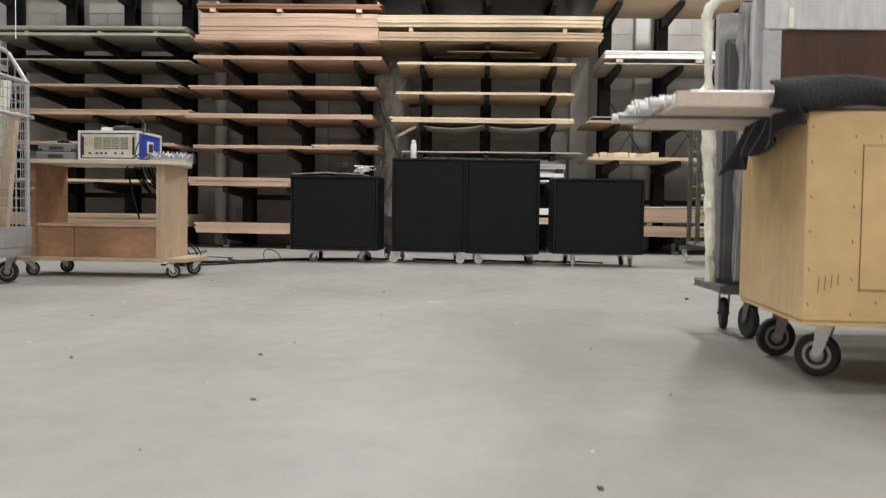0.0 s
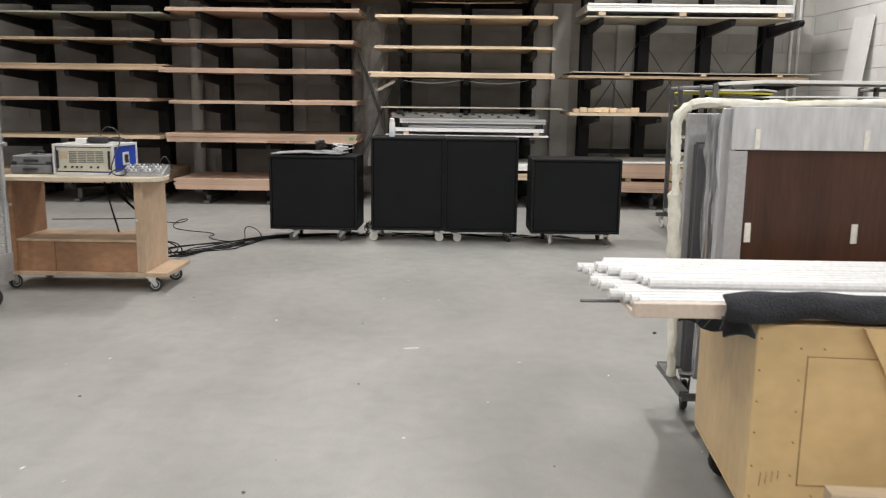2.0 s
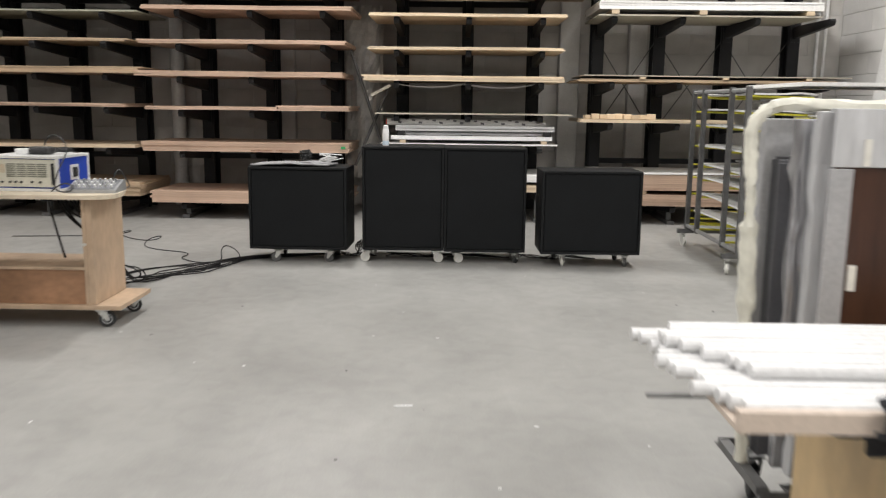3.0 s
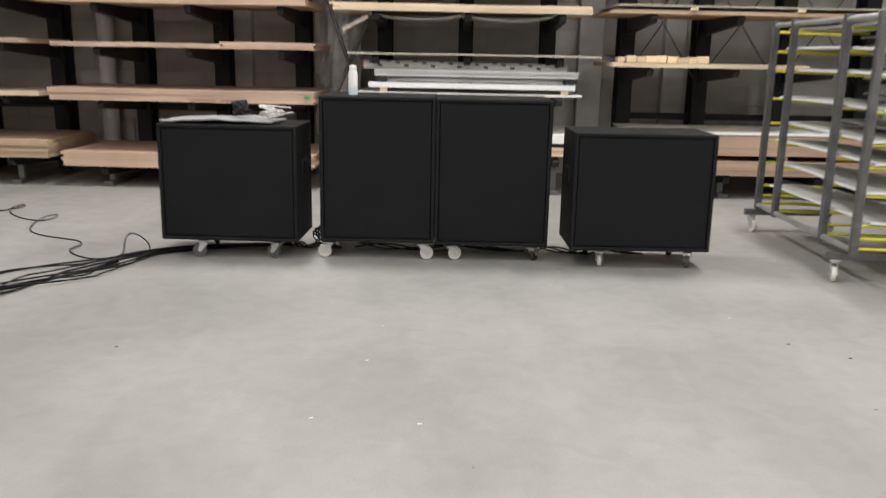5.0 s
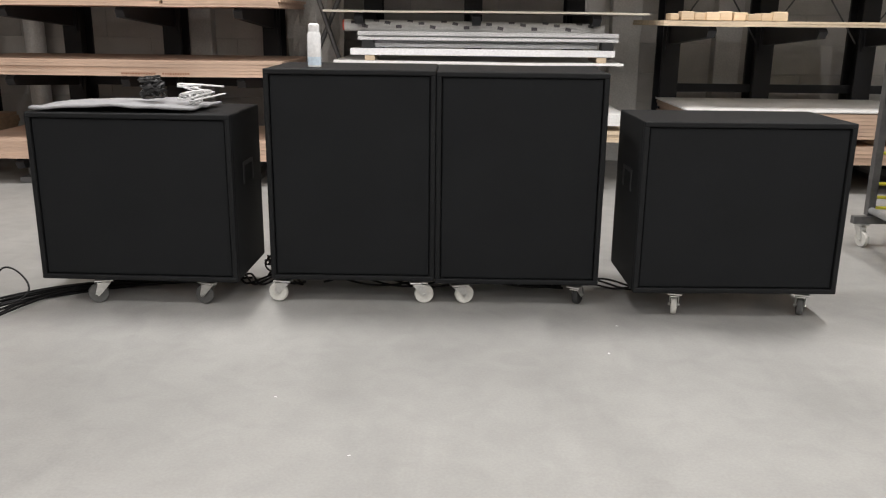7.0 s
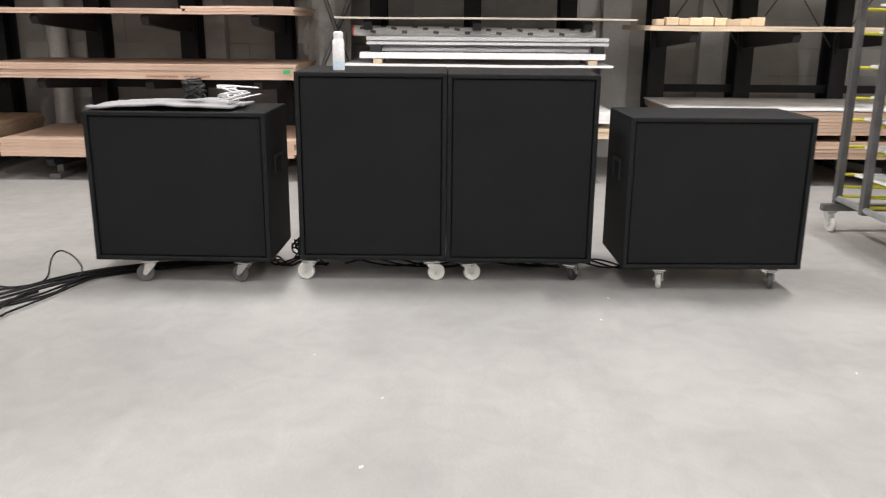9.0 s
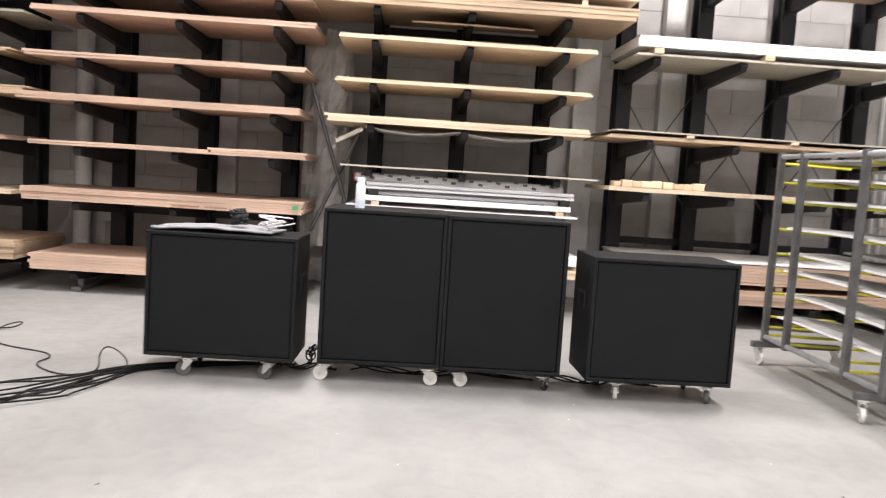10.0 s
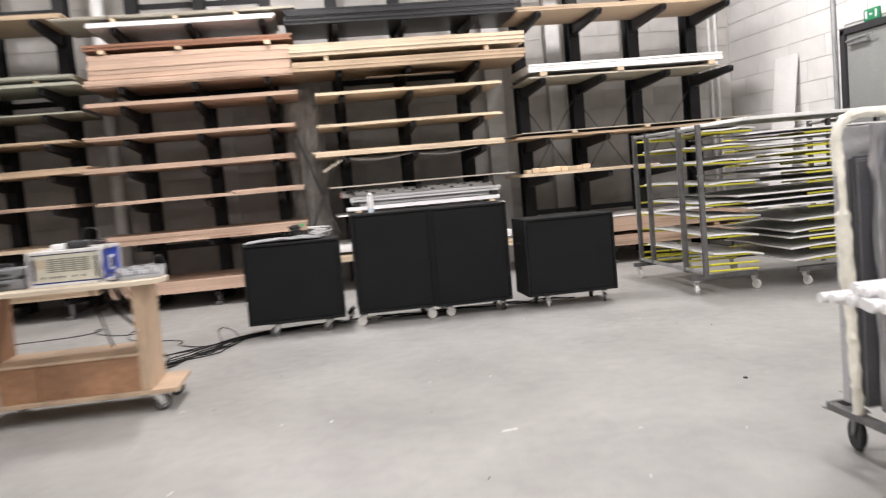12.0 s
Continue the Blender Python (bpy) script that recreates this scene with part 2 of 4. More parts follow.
# ---- structure ----
tagged(Shape(M_FLOOR).box(ROOM_X0 - 0.2, ROOM_X1 + 0.2, ROOM_Y0 - 0.2, ROOM_Y1 + 0.2, -0.2, 0).part("floor"),
       "smooth grey polished concrete floor with scuffs", "floor", kind="structure")
tagged(Shape(M_CEIL).box(ROOM_X0 - 0.2, ROOM_X1 + 0.2, ROOM_Y0 - 0.2, ROOM_Y1 + 0.2, ROOM_H, ROOM_H + 0.2).part("ceiling"),
       "high grey warehouse ceiling", "ceiling", kind="structure")
wall_back = tagged(Shape(M_MORTAR).box(ROOM_X0 - 0.2, ROOM_X1 + 0.2, ROOM_Y1, ROOM_Y1 + 0.2, 0, ROOM_H).part("wall_north"),
                   "grey concrete block wall behind the racks", "wall", kind="structure")
wall_right = tagged(Shape(M_MORTAR).box(ROOM_X1, ROOM_X1 + 0.2, ROOM_Y0, ROOM_Y1, 0, ROOM_H).part("wall_east"),
                    "white painted block wall with thin joints", "wall", kind="structure")
tagged(Shape(M_BLOCK_GREY).box(ROOM_X0 - 0.2, ROOM_X0, ROOM_Y0, ROOM_Y1, 0, ROOM_H).part("wall_west"), "plain grey block wall", "wall", kind="structure")
tagged(Shape(M_BLOCK_GREY).box(ROOM_X0 - 0.2, ROOM_X1 + 0.2, ROOM_Y0 - 0.2, ROOM_Y0, 0, ROOM_H).part("wall_south"), "plain grey block wall", "wall", kind="structure")

# columns and pipes against the back wall
for x, w in ((-2.58, 0.22), (1.74, 0.30), (2.78, 0.26)):
    tagged(Shape(M_PILASTER).box(x - w / 2, x + w / 2, 14.13, 14.3, 0, ROOM_H, 0.01).part("trim_column"), "pale grey concrete column strip on the wall", "column", kind="structure")
pipe = Shape(M_PIPE).rod((-4.28, 14.12, 0), (-4.28, 14.12, ROOM_H), 0.1, n=20)
for z in (0.3, 0.75, 2.2, 3.7):
    pipe.rod((-4.28, 14.12, z), (-4.28, 14.12, z + 0.06), 0.108, n=20)
tagged(pipe.part("drain_pipe", smooth=True), "thick grey zinc drain pipe against the wall", "pipe")
for x, y in ((5.5, 14.2), (5.62, 14.2)):
    tagged(Shape(M_PIPE).rod((x, y, 0), (x, y, ROOM_H), 0.025).part("conduit", smooth=True), "thin grey metal conduit in the wall corner", "pipe")
tagged(Shape(M_GALV).rod((5.85, 11.27, 0), (5.85, 11.27, ROOM_H), 0.03).part("conduit", smooth=True), "grey metal conduit beside the door", "pipe")

# door in the white wall
door = thing("door_1", "tall grey steel door with dark frame, closed", "door", kind="structure")
Shape(M_DOOR).box(5.84, 5.9, 9.9, 10.98, 0.01, 2.88, 0.004).part("leaf", door)
fr = Shape(M_DOOR_FRAME).box(5.80, 5.9, 10.98, 11.08, 0, 2.96, 0.005).box(5.80, 5.9, 9.8, 9.9, 0, 2.96, 0.005).box(5.80, 5.9, 9.8, 11.08, 2.89, 2.975, 0.005)
fr.part("frame", door)
Shape(M_GALV).box(5.78, 5.84, 10.5, 10.9, 2.74, 2.80, 0.008).rod((5.77, 10.9, 2.79), (5.77, 10.35, 2.82), 0.012).part("closer", door)
Shape(M_CHROME).rod((5.79, 10.05, 1.4), (5.79, 10.2, 1.4), 0.012).rod((5.84, 10.05, 1.4), (5.79, 10.05, 1.4), 0.012).part("handle", door)
sign = thing("exit_sign", "small green and white emergency exit sign above the door", "sign")
Shape(M_EXIT).box(5.855, 5.896, 10.34, 10.64, 2.99, 3.135, 0.006).part("plate", sign)
for y0, y1, z0, z1 in ((10.375, 10.41, 3.015, 3.11), (10.46, 10.52, 3.055, 3.075), (10.56, 10.605, 3.02, 3.11)):
    Shape(M_WHITE_PLASTIC).box(5.851, 5.856, y0, y1, z0, z1).part("symbol", sign)

# white board leaning on the wall, standing on the floor
tagged(Shape(M_WHITE_SHEET).box(0, 0.018, -0.3, 0.3, 0, 2.86, 0.002, m=pose(5.52, 12.45, 0.0, 0, 6.4, 0)).part("white_board"),
       "narrow white laminate board leaning against the wall", "board")


# ---- ceiling lamp housings ----
for ly in (-3.0, 1.5, 6.0, 10.6):
    for lx in (-6.0, -1.5, 3.2):
        lampbody = thing("ceiling_lamp", "long white strip lamp hanging from the ceiling", "lamp", pose(lx, ly, ROOM_H), group="ceiling lamps")
        Shape(M_WHITE_PLASTIC).box(-0.15, 0.15, -0.8, 0.8, -0.32, -0.24, 0.01).part("housing", lampbody)
        Shape(M_LAMP).box(-0.1, 0.1, -0.75, 0.75, -0.33, -0.322).part("diffuser", lampbody)
        for hy in (-0.5, 0.5):
            Shape(M_STEEL).rod((0, hy, -0.24), (0, hy, 0), 0.008).part("hanger", lampbody)


# ---- cantilever racks ----
FRONT, ARM_ROOT = 12.4, 13.7


def rack(xs, levels, top, label, low=None):
    """Black uprights with tapered arms; levels are the heights of the arms' upper faces."""
    r = thing("cantilever_rack", label, "rack", group="cantilever racks along the wall")
    for i, x in enumerate(xs):
        up = Shape(M_STEEL_BLACK).box(x - 0.085, x + 0.085, ARM_ROOT, 13.74, 0, top, 0.004).box(x - 0.085, x + 0.085, 13.96, 14.0, 0, top, 0.004)
        up.box(x - 0.02, x + 0.02, 13.74, 13.96, 0, top)
        up.part("upright", r)
        Shape(M_STEEL).box(x - 0.05, x + 0.05, 12.5, 13.7, 0.0, 0.05, 0.004).box(x - 0.03, x + 0.03, 12.62, 12.68, 0.05, levels[0] - 0.09, 0.003).part("base", r)
        for z in levels:
            arm = Shape(M_STEEL_BLACK)
            arm.prism([(ARM_ROOT, z - 0.17), (ARM_ROOT, z), (12.46, z), (12.42, z - 0.03), (12.46, z - 0.085)], "x", x - 0.035, x + 0.035)
            arm.box(x - 0.06, x + 0.06, ARM_ROOT - 0.02, ARM_ROOT - 0.002, z - 0.22, z + 0.02)
            arm.part("arm", r)
    for z in (0.75, 3.02, 4.35):
        Shape(M_STEEL_BLACK).box(xs[0], xs[-1], 13.82, 13.86, z, z + 0.08).part("crossbar", r)
    for a, b in zip(xs, xs[1:]) if len(xs) == 4 and xs[0] > 0 else ():
        Shape(M_STEEL).rod((a, 13.9, 1.2), (b, 13.9, 2.6), 0.008, n=8).part("brace", r)
        Shape(M_STEEL).rod((b, 13.92, 1.2), (a, 13.92, 2.6), 0.008, n=8).part("brace", r)
    return r


A_X, B_X, C_X, D_X = (-7.65, -6.65, -5.68, -4.72), (-3.71, -2.74, -1.77), (-0.785, 0.18, 1.16), (2.1, 3.0, 3.98, 4.96)
A_L = (0.30, 0.96, 1.51, 1.96, 2.38, 2.76, 3.12, 4.02)
B_L = (0.22, 0.925, 1.485, 1.93, 2.36, 2.80, 3.06, 3.84)
C_L = (0.40, 1.05, 1.46, 1.90, 2.31, 2.74, 3.08, 3.72)
D_L = (0.26, 1.38, 1.92, 2.77, 3.72)
rack(A_X, A_L, 4.9, "black steel cantilever rack loaded with green-grey boards")
rack(B_X, B_L, 4.9, "black steel cantilever rack loaded with reddish plywood")
rack(C_X, C_L, 4.9, "black steel cantilever rack loaded with pale boards")
rack(D_X, D_L, 4.9, "black steel cantilever rack with white sheets")


def sheet(name, label, x0, x1, z, thick, material, front=FRONT, depth=1.22, skew=0.0, sag=0.0, group="boards on the racks"):
    """A sheet lying on arms, a little skewed and bowed."""
    bm = bmesh.new()
    cx, cy, nx = (x0 + x1) / 2, front + depth / 2, 12
    rows = {}
    for j in (0, 1):
        for i in range(nx + 1):
            u = i / nx
            x, y = x0 + (x1 - x0) * u, front + depth * j
            bend = -sag * math.sin(math.pi * u) ** 2 + 0.0022 * math.sin(6 * u + z * 7) + 0.001 * math.sin(15 * u + z)
            for k in (0, 1):
                rows[i, j, k] = bm.verts.new((x - cx, y - cy, (bend if j == 0 else 0.0) + k * thick))
    for i in range(nx):
        bm.faces.new((rows[i, 0, 0], rows[i + 1, 0, 0], rows[i + 1, 0, 1], rows[i, 0, 1]))
        bm.faces.new((rows[i, 1, 0], rows[i, 1, 1], rows[i + 1, 1, 1], rows[i + 1, 1, 0]))
        for k in (0, 1):
            bm.faces.new((rows[i, 0, k], rows[i + 1, 0, k], rows[i + 1, 1, k], rows[i, 1, k]))
    for i in (0, nx):
        bm.faces.new((rows[i, 0, 0], rows[i, 0, 1], rows[i, 1, 1], rows[i, 1, 0]))
    s = Shape(material)
    s.bm.free()
    s.bm = bm
    ob = s.part(name)
    ob.matrix_basis = pose(cx, cy, z, 0, 0, skew)
    return tagged(ob, label, "board", group)


def pile(label, x0, x1, z, count, thick, material, name="plywood_sheet", jitter=0.02, front=FRONT, depth=1.22, sag=0.0):
    for i in range(count):
        a, b, c = (random.uniform(-jitter, jitter) for _ in range(3))
        sheet(name, label, x0 + a, x1 + b, z + 0.006 + i * (thick + 0.0015), thick, material, front + abs(c), depth, random.uniform(-0.25, 0.25), sag)


# rack A: green-grey and brown boards
pile("green-grey moisture resistant board stack on the rack", -7.3, -4.24, 3.12, 2, 0.02, M_MDF_GREEN, "mdf_sheet", front=12.35)
for x in (-6.7, -5.6, -4.75):
    tagged(Shape(M_LIGHTWOOD).box(x - 0.03, x + 0.03, 12.4, 13.5, 3.17, 3.205, 0.003).part("spacer_batten"), "short pine spacer between board stacks", "batten", "pine spacers")
pile("green-grey moisture resistant board stack on the rack", -7.3, -4.3, 3.207, 3, 0.018, M_MDF_GREEN, "mdf_sheet", front=12.36)
pile("thin green-grey board lying on the rack", -7.3, -4.26, 2.76, 1, 0.022, M_MDF_GREEN, "mdf_sheet")
pile("thin brown board lying on the rack", -7.3, -4.42, 2.38, 2, 0.018, M_MDF, "mdf_sheet", front=12.45)
pile("stack of brown plywood boards tied with tape", -7.4, -4.26, 1.96, 4, 0.02, M_MDF, jitter=0.05)
pile("thin orange-brown boards on the rack", -7.4, -4.5, 1.51, 2, 0.022, M_PLY_PINK)
pile("pale boards on the lower rack arms", -7.4, -4.35, 0.96, 2, 0.02, M_PLY_PALE)
pile("brown boards on the bottom rack arms", -7.2, -4.3, 0.30, 6, 0.03, M_MDF)
pile("offcut timber boards stored up high", -7.2, -4.4, 4.02, 2, 0.03, M_MDF, jitter=0.1)

# rack B: reddish plywood
pile("thick reddish plywood stack on the lowest arms", -4.15, -1.45, 0.22, 5, 0.03, M_PLY_PINK)
pile("stack of reddish plywood with green paint mark", -4.24, -1.42, 0.925, 5, 0.024, M_PLY_PINK)
pile("reddish plywood sheet on the rack", -4.18, -2.4, 1.485, 2, 0.022, M_PLY_PINK, jitter=0.0)
pile("reddish plywood sheets on the rack", -2.39, -1.42, 1.485, 3, 0.022, M_PLY_PINK)
pile("thin reddish plywood sheets on the rack", -4.30, -1.50, 1.93, 3, 0.022, M_PLY_PINK)
pile("thin reddish plywood sheets on the rack", -4.24, -1.45, 2.36, 2, 0.025, M_PLY_PINK)
pile("thin reddish plywood sheets on the rack", -4.18, -1.38, 2.80, 2, 0.025, M_PLY_PINK)
pile("tall stack of reddish plywood sheets", -4.16, -1.42, 3.06, 4, 0.022, M_PLY_PINK)
pile("reddish hollow door leaves stacked on plywood", -4.1, -1.43, 3.165, 5, 0.062, M_PLY_PINK, "door_leaf", front=12.43)
for x in (-3.9, -2.9, -1.72):
    tagged(Shape(M_LIGHTWOOD).box(x - 0.04, x + 0.04, 12.4, 13.5, 3.497, 3.545, 0.004).part("spacer_batten"), "short pine spacer between board stacks", "batten", "pine spacers")
pile("dark stained plywood sheets on pine spacers", -4.13, -1.4, 3.545, 4, 0.018, M_EDGE_DARK, front=12.42)
pile("white laminated boards stored up high", -4.05, -1.6, 3.84, 2, 0.03, M_WHITE_SHEET, "laminate_sheet")
for x in (-3.7, -2.9, -2.1):
    tagged(Shape(M_LIGHTWOOD).box(x - 0.03, x + 0.03, 12.42, 13.5, 3.912, 3.955, 0.003).part("spacer_batten"), "short pine spacer between board stacks", "batten", "pine spacers")
pile("thin pale boards on spacers at the top", -4.5, -1.3, 3.955, 2, 0.016, M_CHIP, "chipboard_sheet")

# rack C: pale boards
pile("thin pale board with drooping film", -1.07, 1.58, 1.46, 1, 0.016, M_CHIP, "chipboard_sheet", jitter=0.0)
pile("pale birch boards on the rack", -1.24, 1.45, 1.90, 3, 0.024, M_PLY_PALE, jitter=0.03)
pile("pale birch board on the rack", -1.16, 1.45, 2.31, 2, 0.018, M_PLY_PALE)
pile("pale birch board on the rack", -1.14, 1.48, 2.74, 2, 0.02, M_PLY_PALE)
pile("pale fibreboards on the upper arms", -1.43, 1.84, 3.08, 5, 0.024, M_MDF, "mdf_sheet", jitter=0.015, front=12.35)
for x in (-0.95, 1.3):
    tagged(Shape(M_LIGHTWOOD).box(x - 0.03, x + 0.03, 12.38, 13.5, 3.218, 3.285, 0.003).part("spacer_batten"), "short pine spacer between board stacks", "batten", "pine spacers")
pile("pale yellowish fibreboards on pine spacers", -1.44, 1.84, 3.285, 6, 0.026, M_PLY_PALE, "mdf_sheet", jitter=0.012, front=12.35)
pile("black sheets stored on the top arms", -1.45, 1.78, 3.72, 9, 0.022, M_DARK_SHEET, "dark_sheet", jitter=0.03, front=12.4)
# torn board hanging under the upper stack
torn = Shape(M_MDF)
torn.prism([(-0.42, 12.55), (-0.36, 12.62), (-0.4, 12.75), (-0.28, 12.86), (-0.3, 13.05), (0.9, 13.2), (0.86, 12.75), (0.2, 12.47)], "z", 3.055, 3.066)
tornob = torn.part("torn_board")
tornob.matrix_basis = Matrix.Translation((0, 13.2, 3.055)) @ pose(0, 0, 0, 8, 0, 0) @ Matrix.Translation((0, -13.2, -3.055))
tagged(tornob, "torn brown fibreboard piece under the stack", "board")
for x, k in ((-0.35, 0), (0.62, 1)):
    bm_pts = [(-0.5, 0), (-0.25, -0.035), (0, -0.05), (0.25, -0.035), (0.46, 0)]
    film = Shape(M_TRAY)
    film.prism([(x + a, 1.875 + b) for a, b in bm_pts] + [(x + a, 1.88 + b) for a, b in reversed(bm_pts)], "y", 12.5, 13.3)
    tagged(film.part("sagging_film"), "grey plastic film sagging below the boards", "film", "sagging films")
tagged(Shape(M_CHIP).box(-1.15, -0.85, 12.5, 12.56, -0.02, 0.02, 0.002, m=Matrix.Translation((-1.0, 0, 1.78)) @ pose(0, 0, 0, 0, -28, 0) @ Matrix.Translation((1.0, 0, 0))).part("loose_batten"),
       "loose pine batten poking out under the boards", "batten")
# roll and aluminium profiles behind the cabinets
pile("white board carrying the profiles", -1.0, 1.4, 1.05, 1, 0.02, M_WHITE_SHEET, "laminate_sheet", jitter=0.0, front=12.45)
roll = thing("printed_roll", "long white roll with grey printed squares", "roll")
Shape(M_ROLL).rod((-0.92, 12.62, 1.362), (1.25, 12.62, 1.345), 0.047, n=20).part("paper", roll, True)
Shape(M_RED).rod((-0.935, 12.62, 1.362), (-0.915, 12.62, 1.362), 0.044, n=20).part("end_cap", roll, True)
for i in range(22):
    ang = (0.55, -0.1, 1.0)[i % 3]
    Shape(M_ROLL_MARK).box(-0.024, 0.024, -0.0492, -0.0462, -0.013, 0.013, m=Matrix.Translation((-0.84 + i * 0.094, 12.62, 1.3605 - 0.0007 * i)) @ pose(0, 0, 0, -math.degrees(ang), 0, 0) @ pose(0, 0, 0, 0, 12 * (i % 2), 0)).part("print", roll)
for x0, x1, y, z, h, slot in ((-0.80, 1.36, 12.50, 1.245, 0.07, 1), (-0.86, 1.33, 12.47, 1.125, 0.052, 0), (-0.78, 1.34, 12.66, 1.21, 0.05, 0), (-0.74, 1.2, 12.60, 1.185, 0.03, 0)):
    pr = Shape(M_PROFILE).box(x0, x1, y, y + 0.12, z, z + 0.008, 0.001).box(x0, x1, y, y + 0.008, z + 0.008, z + h * (0.36 if slot else 1), 0.001).box(x0, x1, y + 0.11, y + 0.12, z + 0.008, z + h, 0.001)
    if slot:
        pr.box(x0, x1, y, y + 0.008, z + h * 0.52, z + h, 0.001).box(x0, x1, y + 0.008, y + 0.11, z + h - 0.006, z + h, 0.001)
    tagged(pr.part("aluminium_profile"), "long whitish aluminium channel lying on the rack", "profile", "aluminium profiles")
for x in (-0.72, 1.27):
    tagged(Shape(M_BLACK_PLASTIC).box(x - 0.05, x + 0.05, 12.5, 12.62, 1.178, 1.244, 0.003).part("spacer_block"), "dark spacer block between the aluminium channels", "block", "dark spacer blocks")
for x in (-0.7, 1.22):
    tagged(Shape(M_LIGHTWOOD).box(x - 0.04, x + 0.04, 12.47, 12.95, 1.08, 1.12, 0.003).part("spacer_batten"), "short pine spacer under the profiles", "batten", "pine spacers")
pile("white profiles and boards on the low arms", -1.1, 1.5, 0.42, 3, 0.03, M_PLY_PALE, "plywood_sheet", front=12.42)
pile("white laminate boards on the low arms", -1.05, 1.45, 0.56, 3, 0.03, M_WHITE_SHEET, "laminate_sheet", front=12.42)

# rack D: white sheets, block shelf
pile("pale chipboard under the white sheets", 1.88, 4.80, 2.77, 1, 0.02, M_CHIP, "chipboard_sheet")
for x in (2.1, 3.25, 4.65):
    tagged(Shape(M_LIGHTWOOD).box(x - 0.05, x + 0.05, 12.4, 13.5, 2.80, 2.855, 0.003).part("spacer_batten"), "short pine spacer between board stacks", "batten", "pine spacers")
pile("stack of glossy white laminate sheets", 1.88, 4.82, 2.855, 4, 0.026, M_WHITE_SHEET, "laminate_sheet", jitter=0.012)
pile("brown board on the rack", 1.66, 5.1, 1.92, 2, 0.016, M_MDF, "mdf_sheet")
for x in (2.5, 3.6, 4.7):
    tagged(Shape(M_LIGHTWOOD).box(x - 0.04, x + 0.04, 12.4, 13.5, 1.962, 1.992, 0.003).part("spacer_batten"), "short pine spacer between board stacks", "batten", "pine spacers")
pile("dark sheet with pale edge on spacers", 1.72, 5.25, 1.992, 1, 0.014, M_CHIP, "chipboard_sheet")
pile("pale board carrying wooden blocks", 1.70, 3.75, 1.38, 2, 0.02, M_PLY_PALE, jitter=0.01)
for i in range(9):
    w = random.uniform(0.07, 0.13)
    x = 1.8 + i * 0.108
    tagged(Shape(M_LIGHTWOOD).box(-w / 2, w / 2, -0.07, 0.07, 0, random.uniform(0.05, 0.075), 0.006).part("wood_block"), "small pine offcut block on the board", "block", "pine offcut blocks").matrix_basis = pose(x, 12.52 + random.uniform(0, 0.08), 1.431, 0, 0, random.uniform(-12, 12))
pile("reddish plywood stack on the bottom arms", 2.3, 5.2, 0.26, 5, 0.03, M_PLY_PINK)
for x in (2.6, 3.6, 4.6):
    tagged(Shape(M_LIGHTWOOD).box(x - 0.04, x + 0.04, 12.45, 13.5, 0.427, 0.475, 0.003).part("spacer_batten"), "short pine spacer between board stacks", "batten", "pine spacers")
pile("reddish plywood stack on spacers", 2.0, 5.2, 0.475, 7, 0.028, M_PLY_PINK)
pile("white covering sheet on the plywood stack", 1.95, 5.1, 0.69, 1, 0.012, M_WHITE_SHEET, "laminate_sheet")
pile("brown boards on the top arms", 1.7, 5.0, 3.72, 2, 0.03, M_MDF, "mdf_sheet", jitter=0.05)

# green mark and stencil bars on the plywood stack
stencil = thing("stencil_print", "dark stencilled lettering on the plywood edge", "print")
st = Shape(M_EDGE_DARK)
srng = random.Random(3)
x = -2.75
while x < -2.2:
    w = srng.uniform(0.006, 0.02)
    if not -2.46 < x < -2.42:
        st.box(x, x + w, 12.385, 12.391, 0.945 + srng.uniform(0, 0.004), 0.962)
    x += w + 0.007
st.part("letters", stencil)
Shape(M_GREEN).box(-1.53, -1.47, 12.384, 12.392, 0.985, 1.02).part("paint_mark", stencil)

# crumpled clear sheet and bracing tubes between racks B and C
sh = Shape(M_STEEL)
sh.rod((-1.5, 13.3, 2.35), (-0.98, 13.3, 0.8), 0.022).rod((-0.95, 13.36, 1.85), (-1.45, 13.36, 0.7), 0.022)
tagged(sh.part("bracing_tube", smooth=True), "grey steel tubes leaning crosswise between the racks", "tube")
bm = bmesh.new()
grid = [[bm.verts.new((-1.62 + 0.055 * i + 0.03 * noise.noise((i, j, 3)), 13.75 + 0.14 * noise.noise((i * 0.5, j * 0.35, 0)), 0.5 + 0.12 * j)) for i in range(11)] for j in range(22)]
for j in range(21):
    for i in range(10):
        bm.faces.new((grid[j][i], grid[j][i + 1], grid[j + 1][i + 1], grid[j + 1][i]))
s = Shape(mat("grey_plastic_sheet", (0.46, 0.45, 0.43), 0.3, var=0.2, scale=6, bump=0.4))
s.bm.free()
s.bm = bm
hang = s.part("plastic_sheet")
hang.modifiers.new("thickness", "SOLIDIFY").thickness = 0.004
tagged(hang, "crumpled grey plastic sheet hanging between the racks", "sheet")


